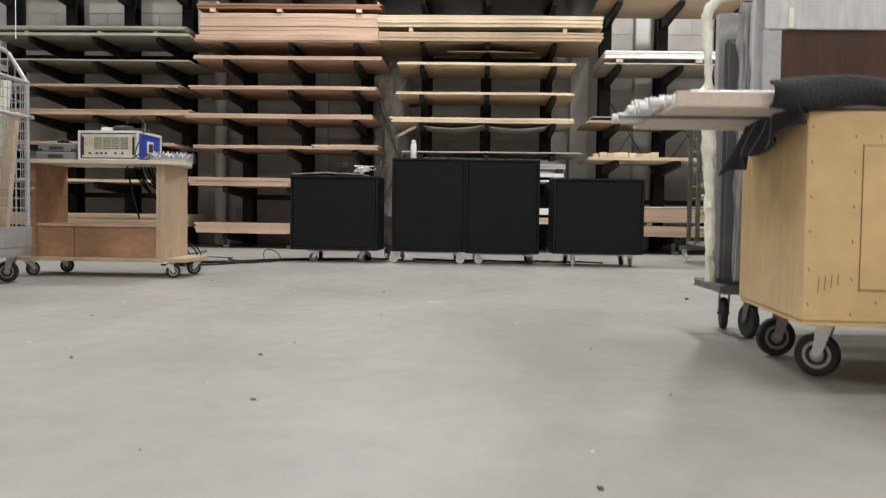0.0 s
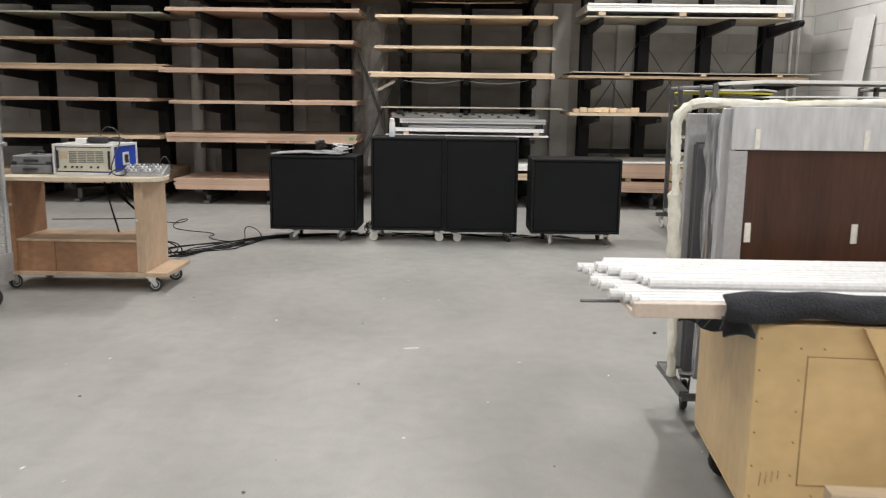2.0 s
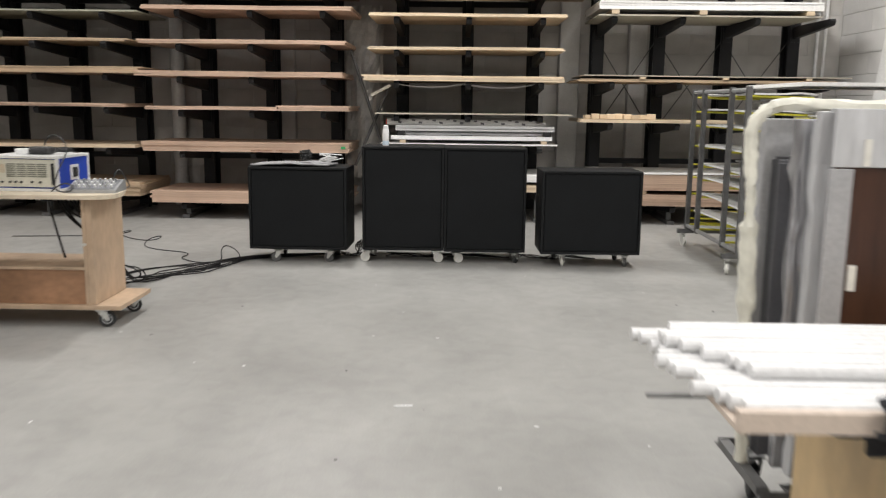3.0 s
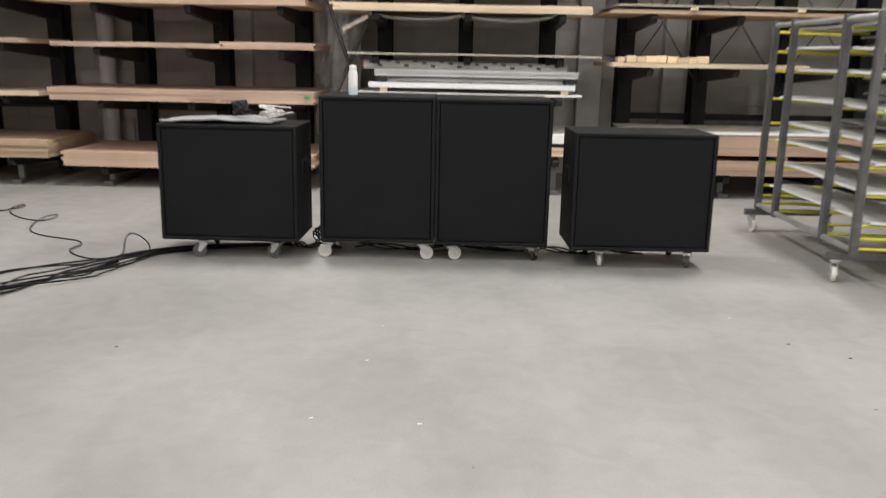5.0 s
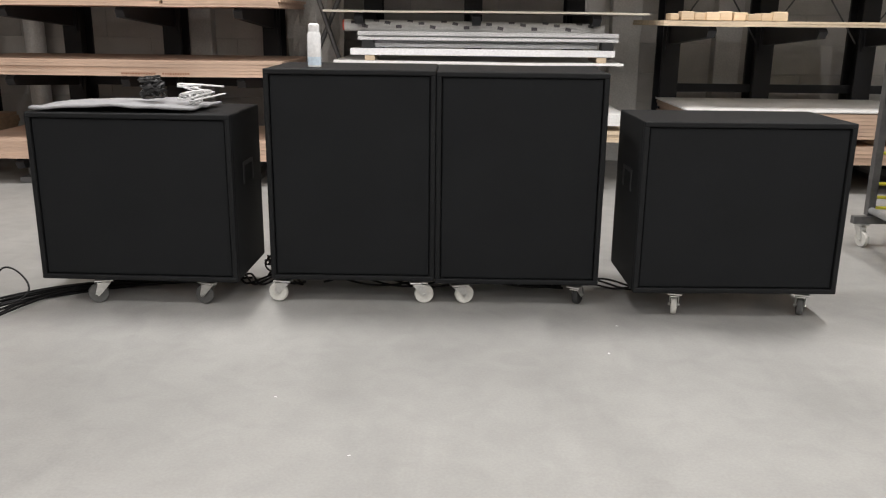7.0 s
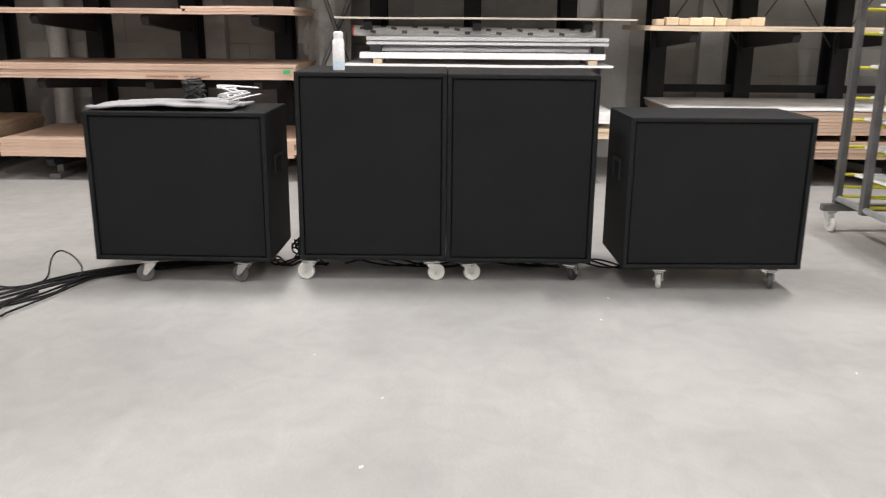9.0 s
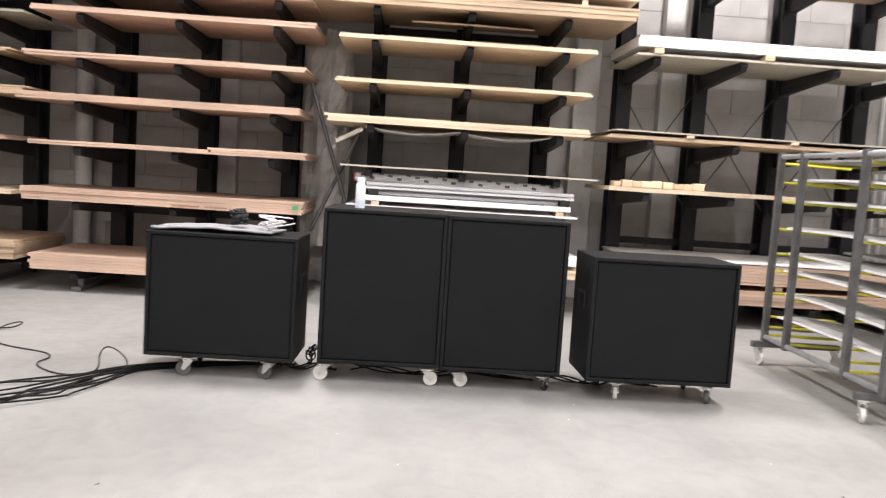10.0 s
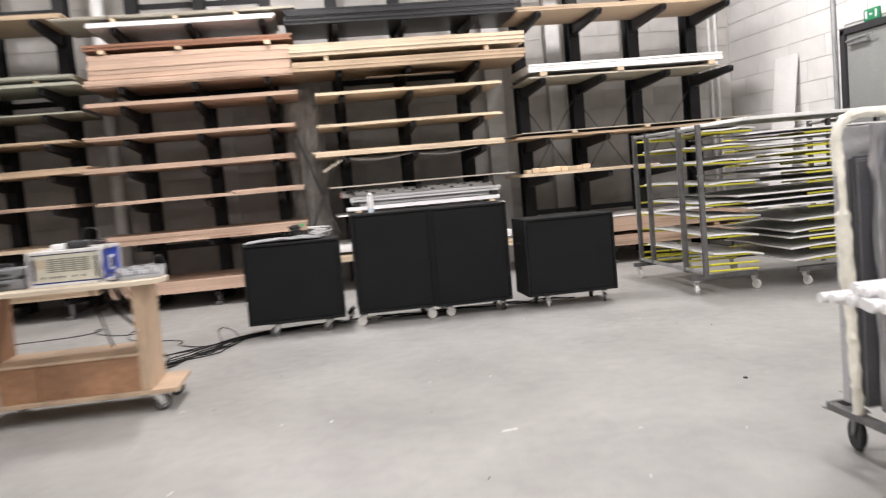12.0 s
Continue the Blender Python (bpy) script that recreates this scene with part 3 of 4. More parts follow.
# ---- castors ----
def castor(parent, x, y, top, r, width, tyre, hub=None, turn=0.0, fork=M_CHROME):
    """A swivel castor from the plate at height top down to the floor."""
    m = pose(x, y, 0, 0, 0, turn)
    Shape(fork).box(-0.045, 0.045, -0.035, 0.035, top - 0.008, top, 0.002, m=m).part("castor_plate", parent)
    f = Shape(fork)
    for s_ in (-1, 1):
        w = s_ * (width / 2 + 0.006)
        f.prism([(-0.03, top - 0.02), (0.03, top - 0.02), (0.045, r), (0.03, r - 0.012), (0.012, r + 0.004)], "y", w - 0.002, w + 0.002)
    f.box(-0.03, 0.035, -width / 2 - 0.008, width / 2 + 0.008, top - 0.022, top - 0.016, 0.002)
    f.rod((0, 0, top - 0.018), (0, 0, top - 0.006), 0.022)
    f.rod((0.03, -width / 2 - 0.014, r), (0.03, width / 2 + 0.014, r), 0.007)
    bmesh.ops.transform(f.bm, matrix=m, verts=f.bm.verts)
    f.part("castor_fork", parent)
    wm = m @ Matrix.Translation((0.03, 0, r)) @ pose(0, 0, 0, 90, 0, 0)
    h = width / 2
    prof = [(0.62 * r, -h * 0.8), (0.78 * r, -h), (0.93 * r, -h * 0.9), (r, -h * 0.4), (r, h * 0.4), (0.93 * r, h * 0.9), (0.78 * r, h), (0.62 * r, h * 0.8)]
    Shape(tyre).lathe(prof, wm).part("castor_wheel", parent, True)
    Shape(hub or fork).lathe([(0.2 * r, -h * 0.95), (0.35 * r, -h * 0.75), (0.63 * r, -h * 0.85), (0.63 * r, h * 0.85), (0.35 * r, h * 0.75), (0.2 * r, h * 0.95)], wm).part("castor_hub", parent, True)


# ---- black speaker cabinets ----
def cabinet(label, x0, x1, y0, y1, z0, z1, turn, wheels, name="speaker_cabinet"):
    cx, cy = (x0 + x1) / 2, y0
    c = thing(name, label, "speaker cabinet", pose(cx, cy, 0, 0, 0, turn), "black speaker cabinets")
    w, d = (x1 - x0) / 2, y1 - y0
    b = Shape(M_BLACKBOX).box(-w, w, 0.035, d, z0, z1, 0.008)
    t = 0.026
    b.box(-w, w, 0, 0.04, z1 - t, z1, 0.006).box(-w, w, 0, 0.04, z0, z0 + t, 0.006)
    b.box(-w, -w + t, 0.001, 0.04, z0 + t - 0.004, z1 - t + 0.004, 0.006).box(w - t, w, 0.001, 0.04, z0 + t - 0.004, z1 - t + 0.004, 0.006)
    b.part("body", c)
    Shape(M_GRILLE).box(-w + t + 0.004, w - t - 0.004, 0.012, 0.034, z0 + t + 0.004, z1 - t - 0.004, 0.004).part("grille", c)
    hz = z0 + (z1 - z0) * 0.62
    for s_ in (-1, 1):
        g = Shape(M_BLACK_PLASTIC).box(s_ * w - 0.005, s_ * w + 0.005, d * 0.35, d * 0.35 + 0.02, hz - 0.05, hz + 0.05, 0.003)
        g.box(s_ * w - 0.005, s_ * w + 0.005, d * 0.65, d * 0.65 + 0.02, hz - 0.05, hz + 0.05, 0.003).box(s_ * w - 0.005, s_ * w + 0.005, d * 0.35, d * 0.65 + 0.02, hz + 0.04, hz + 0.06, 0.003)
        g.part("side_handle", c)
    Shape(M_GALV).box(-w * 0.62, w * 0.62, 0.06, d - 0.05, z0 - 0.014, z0 - 0.001, 0.002).part("base_plate", c)
    for wx, wy, tyre, turn_w in wheels:
        castor(c, wx, wy, z0 - 0.012, 0.05, 0.03, tyre, tyre, turn_w)
    return c


G, W, K = M_WHEEL_GREY, M_WHEEL_WHITE, M_TYRE
cabinet("low wide black speaker cabinet on castors", -2.05, -1.06, 9.33, 9.88, 0.135, 0.965, -1.5, ((-0.21, 0.06, G, 200), (0.33, 0.06, G, 160), (-0.24, 0.45, K, 90), (0.3, 0.45, K, 60)))
cabinet("tall black speaker cabinet on white castors", -0.912, -0.085, 9.4, 10.05, 0.13, 1.178, 0, ((-0.36, 0.05, W, 170), (0.33, 0.05, W, 10), (-0.33, 0.5, W, 90), (0.3, 0.5, K, 60)))
cabinet("tall black speaker cabinet on white castors", -0.083, 0.742, 9.4, 10.05, 0.12, 1.174, 0, ((-0.29, 0.05, W, 20), (0.31, 0.05, K, 60), (-0.3, 0.5, W, 90), (0.3, 0.5, K, 60)))
cabinet("low wide black speaker cabinet on castors", 0.885, 1.876, 9.25, 9.80, 0.138, 0.968, 1.0, ((-0.27, 0.07, W, 75), (0.36, 0.07, G, 70), (-0.3, 0.45, K, 90), (0.33, 0.45, K, 60)))

# spray can on the tall cabinet
can = thing("spray_can", "white and pale blue spray can with white cap", "can", pose(-0.685, 9.55, 1.179))
Shape(M_WHITE_PLASTIC).lathe([(0.030, 0), (0.033, 0.004), (0.033, 0.155), (0.027, 0.168)]).part("body", can, True)
Shape(M_CAN).lathe([(0.0335, 0.01), (0.0335, 0.05)]).part("blue_band", can, True)
Shape(M_WHITE_PLASTIC).lathe([(0.026, 0.168), (0.027, 0.2), (0.018, 0.208)]).part("cap", can, True)

# folded cloth and cables on the low cabinet
bm = bmesh.new()
grid = []
for j in range(9):
    row = []
    for i in range(25):
        u, v = i / 24, j / 8
        row.append(bm.verts.new((-2.03 + 0.78 * u + 0.012 * noise.noise((u * 6, v * 3, 1)) + 0.05 * v, 9.36 + 0.36 * v + 0.01 * noise.noise((u * 5, 2, v)), 0.976 + 0.014 * (1 + noise.noise((u * 5, v * 5, 7))) + 0.012 * math.sin(3 * u))))
    grid.append(row)
for j in range(8):
    for i in range(24):
        bm.faces.new((grid[j][i], grid[j][i + 1], grid[j + 1][i + 1], grid[j + 1][i]))
s = Shape(M_PAPER)
s.bm.free()
s.bm = bm
cloth = s.part("folded_cloth", smooth=True)
so = cloth.modifiers.new("thickness", "SOLIDIFY")
so.thickness, so.offset = 0.012, -1
tagged(cloth, "grey folded dust cloth lying on the cabinet", "cloth")


def tangle(label, cx, cy, cz, rx, ry, rz, n, r, material, seed, name="cable_tangle"):
    rng = random.Random(seed)
    pts = []
    for i in range(n):
        a = i * 2.1 + rng.uniform(-0.5, 0.5)
        k = rng.uniform(0.4, 1)
        pts.append((cx + rx * k * math.cos(a), cy + ry * k * math.sin(a), cz + r + rz * rng.random()))
    return tagged(cord(name, pts, r, material), label, "cable", "cable tangles")


tangle("black cable coil on the cabinet", -1.5, 9.55, 1.012, 0.12, 0.1, 0.12, 110, 0.004, M_BLACK_PLASTIC, 3)
tangle("white cable coil on the cabinet", -1.27, 9.5, 0.99, 0.17, 0.12, 0.11, 34, 0.0042, M_WHITE_PLASTIC, 5)


# ---- wooden cart with the amplifier ----
cart = thing("wooden_cart", "worn plywood equipment cart on castors", "cart")
top = Shape(M_CART_TOP)
outline = [(-3.68, 6.66), (-2.54, 6.66), (-2.44, 6.675), (-2.37, 6.72), (-2.34, 6.80), (-2.35, 6.95), (-2.41, 7.12), (-2.48, 7.33), (-3.68, 7.33)]
top.prism(outline, "z", 0.925, 0.955)
top.part("top", cart)
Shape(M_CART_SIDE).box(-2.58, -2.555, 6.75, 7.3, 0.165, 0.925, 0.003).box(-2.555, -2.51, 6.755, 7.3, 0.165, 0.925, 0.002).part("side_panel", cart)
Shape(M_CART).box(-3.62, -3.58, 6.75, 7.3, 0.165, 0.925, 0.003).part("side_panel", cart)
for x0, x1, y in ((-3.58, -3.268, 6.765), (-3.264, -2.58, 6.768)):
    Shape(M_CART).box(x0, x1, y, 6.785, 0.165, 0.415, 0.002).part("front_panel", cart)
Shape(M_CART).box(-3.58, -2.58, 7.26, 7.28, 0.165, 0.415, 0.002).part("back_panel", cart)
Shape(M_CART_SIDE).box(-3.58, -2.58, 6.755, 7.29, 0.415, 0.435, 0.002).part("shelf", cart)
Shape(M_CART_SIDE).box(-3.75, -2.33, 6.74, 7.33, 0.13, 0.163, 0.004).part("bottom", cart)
sc = Shape(M_CHROME)
for x, z in ((-2.567, 0.6), (-3.6, 0.72)):
    sc.rod((x, 6.752, z), (x, 6.746, z), 0.012)
sc.part("bolt", cart)
for x, y, a in ((-2.48, 6.78, 20), (-2.40, 7.24, 200), (-3.66, 6.80, 60), (-3.60, 7.26, 15)):
    castor(cart, x, y, 0.129, 0.058, 0.036, M_TYRE, M_GALV, a)

amp = thing("amplifier_case", "blue flight case with cream rack amplifier", "amplifier", pose(-3.03, 6.87, 0.956, 0, 0, -3))
b = Shape(M_BLUE).box(-0.252, 0.252, 0.03, 0.45, 0.006, 0.246, 0.003)
b.part("case", amp)
e = Shape(M_ALU)
for x in (-0.26, 0.24):
    for z in (0, 0.232):
        e.box(x, x + 0.02, 0, 0.46, z, z + 0.02, 0.002)
    for y in (0, 0.44):
        e.box(x, x + 0.02, y, y + 0.02, 0.02, 0.232, 0.002)
for z in (0, 0.232):
    for y in (0, 0.44):
        e.box(-0.24, 0.24, y, y + 0.02, z, z + 0.02, 0.002)
e.box(0.252, 0.258, 0.18, 0.30, 0.07, 0.18, 0.003).box(-0.24, 0.24, 0.02, 0.44, 0.246, 0.2515, 0.001)
e.part("edge_profile", amp)
Shape(M_PANEL_CREAM).box(-0.232, 0.232, 0.015, 0.03, 0.03, 0.225, 0.002).part("front_panel", amp)
v = Shape(M_VENT)
for k in range(4):
    x0 = -0.125 + k * 0.075
    for j in range(7):
        v.box(x0, x0 + 0.066, 0.0115, 0.016, 0.1 + j * 0.0145, 0.109 + j * 0.0145)
v.part("vent", amp)
for x in (-0.16, -0.1, -0.06, -0.02, 0.06, 0.12):
    Shape(M_BLACK_PLASTIC).rod((x, 0.016, 0.065), (x, 0.0, 0.065), 0.008, n=10).part("knob", amp)
for x0, x1, y0, y1, z0, z1 in ((-0.222, -0.214, -0.012, 0.016, 0.05, 0.2), (0.214, 0.222, -0.012, 0.016, 0.05, 0.2), (0.258, 0.266, 0.21, 0.27, 0.09, 0.16)):
    Shape(M_BLACK_PLASTIC).box(x0, x1, y0, y1, z0, z1, 0.002).part("handle", amp)
ledm = Shape(M_LIGHTWOOD)
for k in range(4):
    ledm.box(-0.205 + k * 0.018, -0.195 + k * 0.018, 0.012, 0.016, 0.13, 0.19)
ledm.part("meter_strip", amp)

mixer = thing("mixing_desk", "small grey mixing desk with black and pale knobs", "mixer", pose(-2.54, 6.93, 0.956, 0, 0, 6))
Shape(M_GALV).prism([(-0.12, 0), (0.14, 0), (0.14, 0.075), (0.09, 0.075), (-0.12, 0.022)], "x", -0.17, 0.17).part("body", mixer)
Shape(M_GREY_PLASTIC).prism([(-0.11, 0.0265), (0.085, 0.0758), (0.085, 0.078), (-0.11, 0.0285)], "x", -0.155, 0.155).part("panel", mixer)
for i in range(8):
    for j in range(3):
        y = -0.07 + j * 0.06
        z = 0.028 + 0.0502 * (y + 0.11) / 0.195
        Shape(M_WHITE_PLASTIC if (i + j) % 3 else M_GALV).rod((-0.13 + i * 0.037, y, z - 0.002), (-0.13 + i * 0.037, y - 0.006, z + 0.02), 0.008, n=8).part("knob", mixer)
tagged(cord("loose_cable", [(-2.46, 7.04, 1.03), (-2.45, 7.06, 1.09), (-2.42, 7.08, 1.12), (-2.40, 7.1, 1.05), (-2.36, 7.12, 0.97), (-2.42, 7.2, 0.962)], 0.005, M_BLACK_PLASTIC), "black cable plugged into the mixing desk", "cable")
adapter = thing("power_adapter", "black adapter and white box on the amplifier", "adapter", pose(-2.98, 7.05, 1.209))
Shape(M_BLACK_PLASTIC).box(-0.07, 0.09, -0.05, 0.05, 0, 0.055, 0.02).part("block", adapter)
Shape(M_WHITE_PLASTIC).box(-0.17, -0.075, -0.04, 0.04, 0, 0.04, 0.005).part("box", adapter)
tagged(cord("loose_cable", [(-2.95, 7.05, 1.27), (-2.93, 7.06, 1.36), (-2.82, 7.05, 1.35), (-2.75, 7.0, 1.24), (-2.74, 6.83, 1.15), (-2.78, 6.78, 1.0), (-2.72, 6.74, 0.965), (-2.64, 6.78, 0.965), (-2.66, 6.84, 1.02), (-2.74, 6.82, 1.03), (-2.78, 6.76, 0.97)], 0.005, M_BLACK_PLASTIC), "black cable looped over the amplifier", "cable")
tangle("black cables lying on the amplifier", -2.87, 7.15, 1.21, 0.14, 0.1, 0.05, 24, 0.004, M_BLACK_PLASTIC, 8)
tool = thing("tool_case", "two stacked grey plastic tool cases", "case", pose(-3.5, 7.05, 0.956, 0, 0, 4))
Shape(M_GREY_PLASTIC).box(-0.17, 0.17, -0.14, 0.16, 0, 0.075, 0.012).part("case", tool)
Shape(M_GREY_PLASTIC).box(-0.16, 0.16, -0.12, 0.15, 0.077, 0.15, 0.012).part("case", tool)
Shape(M_BLACK_PLASTIC).box(-0.06, 0.06, -0.16, -0.14, 0.03, 0.05, 0.005).box(-0.06, 0.06, -0.135, -0.12, 0.1, 0.12, 0.005).box(-0.16, -0.12, -0.128, -0.118, 0.06, 0.1).box(0.12, 0.16, -0.128, -0.118, 0.06, 0.1).part("latch", tool)
tangle("dark cables on the tool cases", -3.5, 7.05, 1.106, 0.12, 0.08, 0.04, 18, 0.005, M_BLACK_PLASTIC, 9)

# cables hanging from the cart and running along the floor to the cabinets
hangm = thing("hanging_cables", "black cables hanging through the cart", "cable")
for i in range(9):
    x = -2.86 + 0.021 * i
    cord("cable", [(x, 7.0, 0.92), (x + 0.02, 6.98 + 0.02 * (i % 3), 0.85 - 0.02 * (i % 4)), (x + 0.06 + 0.012 * i, 7.02 + 0.03 * (i % 2), 0.76 - 0.03 * (i % 3)), (x + 0.15, 7.1 + 0.02 * (i % 4), 0.64 - 0.02 * (i % 3)), (-2.62 + 0.006 * i, 7.25, 0.5 - 0.015 * (i % 3)), (-2.62, 7.33, 0.46)], 0.007, M_CABLE, hangm)
cord("cable", [(-2.9, 6.95, 0.92), (-2.88, 6.93, 0.8), (-2.82, 6.9, 0.65), (-2.77, 6.88, 0.48)], 0.008, M_CABLE, hangm)
runs = thing("floor_cables", "bundle of black cables running over the floor", "cable")
rng = random.Random(4)
for i in range(8):
    q = (i - 3.5) / 3.5
    lay = 0.009 + 0.007 * (i % 3)
    pts = [(-2.62 + 0.012 * i, 7.34, 0.47), (-2.64, 7.55, 0.36 - 0.1 * abs(q)), (-2.74 - 0.10 * q, 7.85, 0.2 + 0.08 * math.sin(5 * q)), (-2.76 - 0.2 * q, 8.1, 0.05 + 0.03 * math.sin(7 * q))]
    for u, w in ((0.0, 0.5), (0.2, 0.5), (0.4, 0.42), (0.6, 0.3), (0.8, 0.19), (1.0, 0.1)):
        pts.append((-2.74 + 0.74 * u + w * (q * 0.7 + rng.uniform(-0.4, 0.4)) - 0.1 * math.sin(math.pi * u), 8.36 + 1.25 * u + w * rng.uniform(-0.5, 0.5), lay))
    pts += [(-1.8 + 0.06 * i, 9.72, lay), (-1.45 + 0.05 * i, 9.78, 0.02)]
    cord("cable", pts, 0.006, M_CABLE, runs)
cord("cable", [(-2.6, 7.36, 0.4), (-2.78, 7.7, 0.1), (-2.9, 8.05, 0.01), (-2.86, 8.3, 0.008), (-2.66, 8.46, 0.008), (-2.5, 8.75, 0.008), (-2.3, 9.15, 0.01)], 0.008, M_CABLE, runs)
cord("thin_cable", [(-5.2, 10.7, 0.006), (-4.4, 10.8, 0.006), (-4.1, 10.85, 0.006), (-3.95, 11.1, 0.01), (-4.0, 11.3, 0.012), (-4.08, 11.1, 0.012), (-3.9, 10.75, 0.006), (-3.56, 10.5, 0.006), (-3.4, 10.5, 0.02), (-3.38, 10.66, 0.05), (-3.52, 10.62, 0.03), (-3.5, 10.3, 0.006), (-3.35, 10.0, 0.006), (-3.0, 9.85, 0.006), (-2.85, 9.8, 0.006), (-2.75, 9.62, 0.01), (-2.82, 9.5, 0.01), (-2.72, 9.35, 0.006), (-2.5, 9.18, 0.006), (-2.3, 9.3, 0.006), (-2.4, 9.5, 0.06), (-2.38, 9.6, 0.15), (-2.2, 9.5, 0.08), (-2.15, 9.4, 0.006), (-2.3, 9.25, 0.006), (-2.1, 9.45, 0.006), (-1.6, 9.7, 0.006)], 0.005, M_CABLE, runs)
for a, b in ((-1.2, -0.8), (-0.7, 0.6), (0.7, 1.5)):
    for q in range(3):
        pts = [(a + (b - a) * k / 8, 9.75 + 0.12 * math.sin(k * 1.3 + q), 0.01 + 0.02 * abs(math.sin(k * 0.9 + q))) for k in range(9)]
        cord("cable", pts, 0.006, M_CABLE, runs)
tangle("black cable heap between the cabinets", -0.99, 9.8, 0.0, 0.07, 0.12, 0.22, 24, 0.005, M_CABLE, 12)


# ---- roll cage ----
cage = thing("roll_cage", "galvanised wire mesh roll container with timber", "trolley", pose(-3.35, 6.26, 0, 0, 0, 0))
f = Shape(M_GALV)
CW, CD = 0.72, 0.80
f.box(-CW, 0, -CD, 0, 0.2, 0.27, 0.006)
for x, y, h in ((-0.02, -0.02, 1.5), (-0.02, -CD + 0.02, 1.5), (-CW + 0.02, -0.02, 1.85), (-CW + 0.02, -CD + 0.02, 1.85)):
    f.rod((x, y, 0.25), (x, y, h), 0.018)
for y in (-0.02, -CD + 0.02):
    f.rod((-0.02, y, 1.5), (-0.16, y, 1.72), 0.016).rod((-0.16, y, 1.72), (-0.34, y, 1.82), 0.016).rod((-0.34, y, 1.82), (-CW, y, 1.85), 0.016).rod((-CW, y, 1.24), (0.03, y, 1.24), 0.014)
f.rod((-0.02, -CD, 1.5), (-0.02, 0, 1.5), 0.016).rod((-0.02, -CD, 1.24), (-0.02, 0.04, 1.24), 0.016)
f.box(-CW, 0, -CD - 0.004, -CD + 0.004, 0.27, 0.42).box(-0.004, 0.004, -CD, 0, 0.27, 0.42)
f.part("frame", cage, True)
g = Shape(M_GALV)
for i in range(1, 13):
    x = -CW * i / 13
    top_z = 1.5 if -x < 0.05 else (1.5 + (-x) * 1.35 if -x < 0.2 else 1.8)
    for y in (-0.02, -CD + 0.02):
        g.rod((x, y, 0.27), (x, y, top_z), 0.003, n=6)
for j in range(1, 14):
    y = -CD * j / 14
    g.rod((-0.02, y, 0.27), (-0.02, y, 1.5), 0.003, n=6)
for k in range(1, 18):
    z = 0.27 + k * 0.072
    g.rod((-0.02, -CD, z), (-0.02, 0, z), 0.003, n=6)
    for y in (-0.02, -CD + 0.02):
        g.rod((-CW, y, z), (0, y, z), 0.003, n=6)
g.part("mesh", cage)
for x, y, a in ((-0.1, -0.1, 190), (-0.1, -CD + 0.1, 170), (-CW + 0.1, -0.1, 20), (-CW + 0.1, -CD + 0.1, 10)):
    castor(cage, x, y, 0.2, 0.08, 0.04, M_TYRE, M_GALV, a)
for i, (dx, dy, h, w, col) in enumerate(((-0.12, -0.2, 1.0, 0.07, M_LIGHTWOOD), (-0.25, -0.35, 0.7, 0.08, M_MDF), (-0.14, -0.5, 0.55, 0.07, M_MDF), (-0.4, -0.25, 0.95, 0.1, M_LIGHTWOOD))):
    tagged(Shape(col).box(-w / 2, w / 2, -0.03, 0.03, 0, h, 0.004).part("timber_offcut"), "pale timber offcut standing in the cage", "timber", "timber in the cage").matrix_basis = pose(-3.35 + dx, 6.26 + dy, 0.272, 3 * (i - 1), 4 * (-1) ** i, 20 * i)
tagged(Shape(M_FOAM).rod((0, 0, 0), (0.09, 0, 1.2), 0.035).part("foam_tube", smooth=True), "cream tube poking out of the cage", "tube").matrix_basis = pose(-3.56, 6.12, 0.3, 0, 0, 20)
tagged(Shape(M_WHITE_PLASTIC).box(-0.12, 0.12, -0.1, 0.1, 0, 0.05, 0.01).part("white_tray"), "white plastic tray lying on timber in the cage", "tray").matrix_basis = pose(-3.62, 6.0, 1.225, 0, 4, 15)
tagged(Shape(M_RED).lathe([(0.045, 0), (0.05, 0.01), (0.05, 0.16), (0.03, 0.19), (0.02, 0.22)]).part("red_bottle", smooth=True), "red plastic bottle standing in the cage", "bottle").matrix_basis = pose(-3.60, 5.82, 0.96)
tagged(Shape(M_MDF).box(-0.2, 0.2, -0.18, 0.18, 0, 0.68, 0.006).part("cardboard_box"), "brown box filling the lower cage", "box").matrix_basis = pose(-3.72, 5.82, 0.272, 0, 0, 6)
tangle("grey plastic scraps in the cage", -3.55, 6.0, 0.29, 0.2, 0.2, 0.12, 30, 0.012, M_GREY_PLASTIC, 20, "scrap_heap")


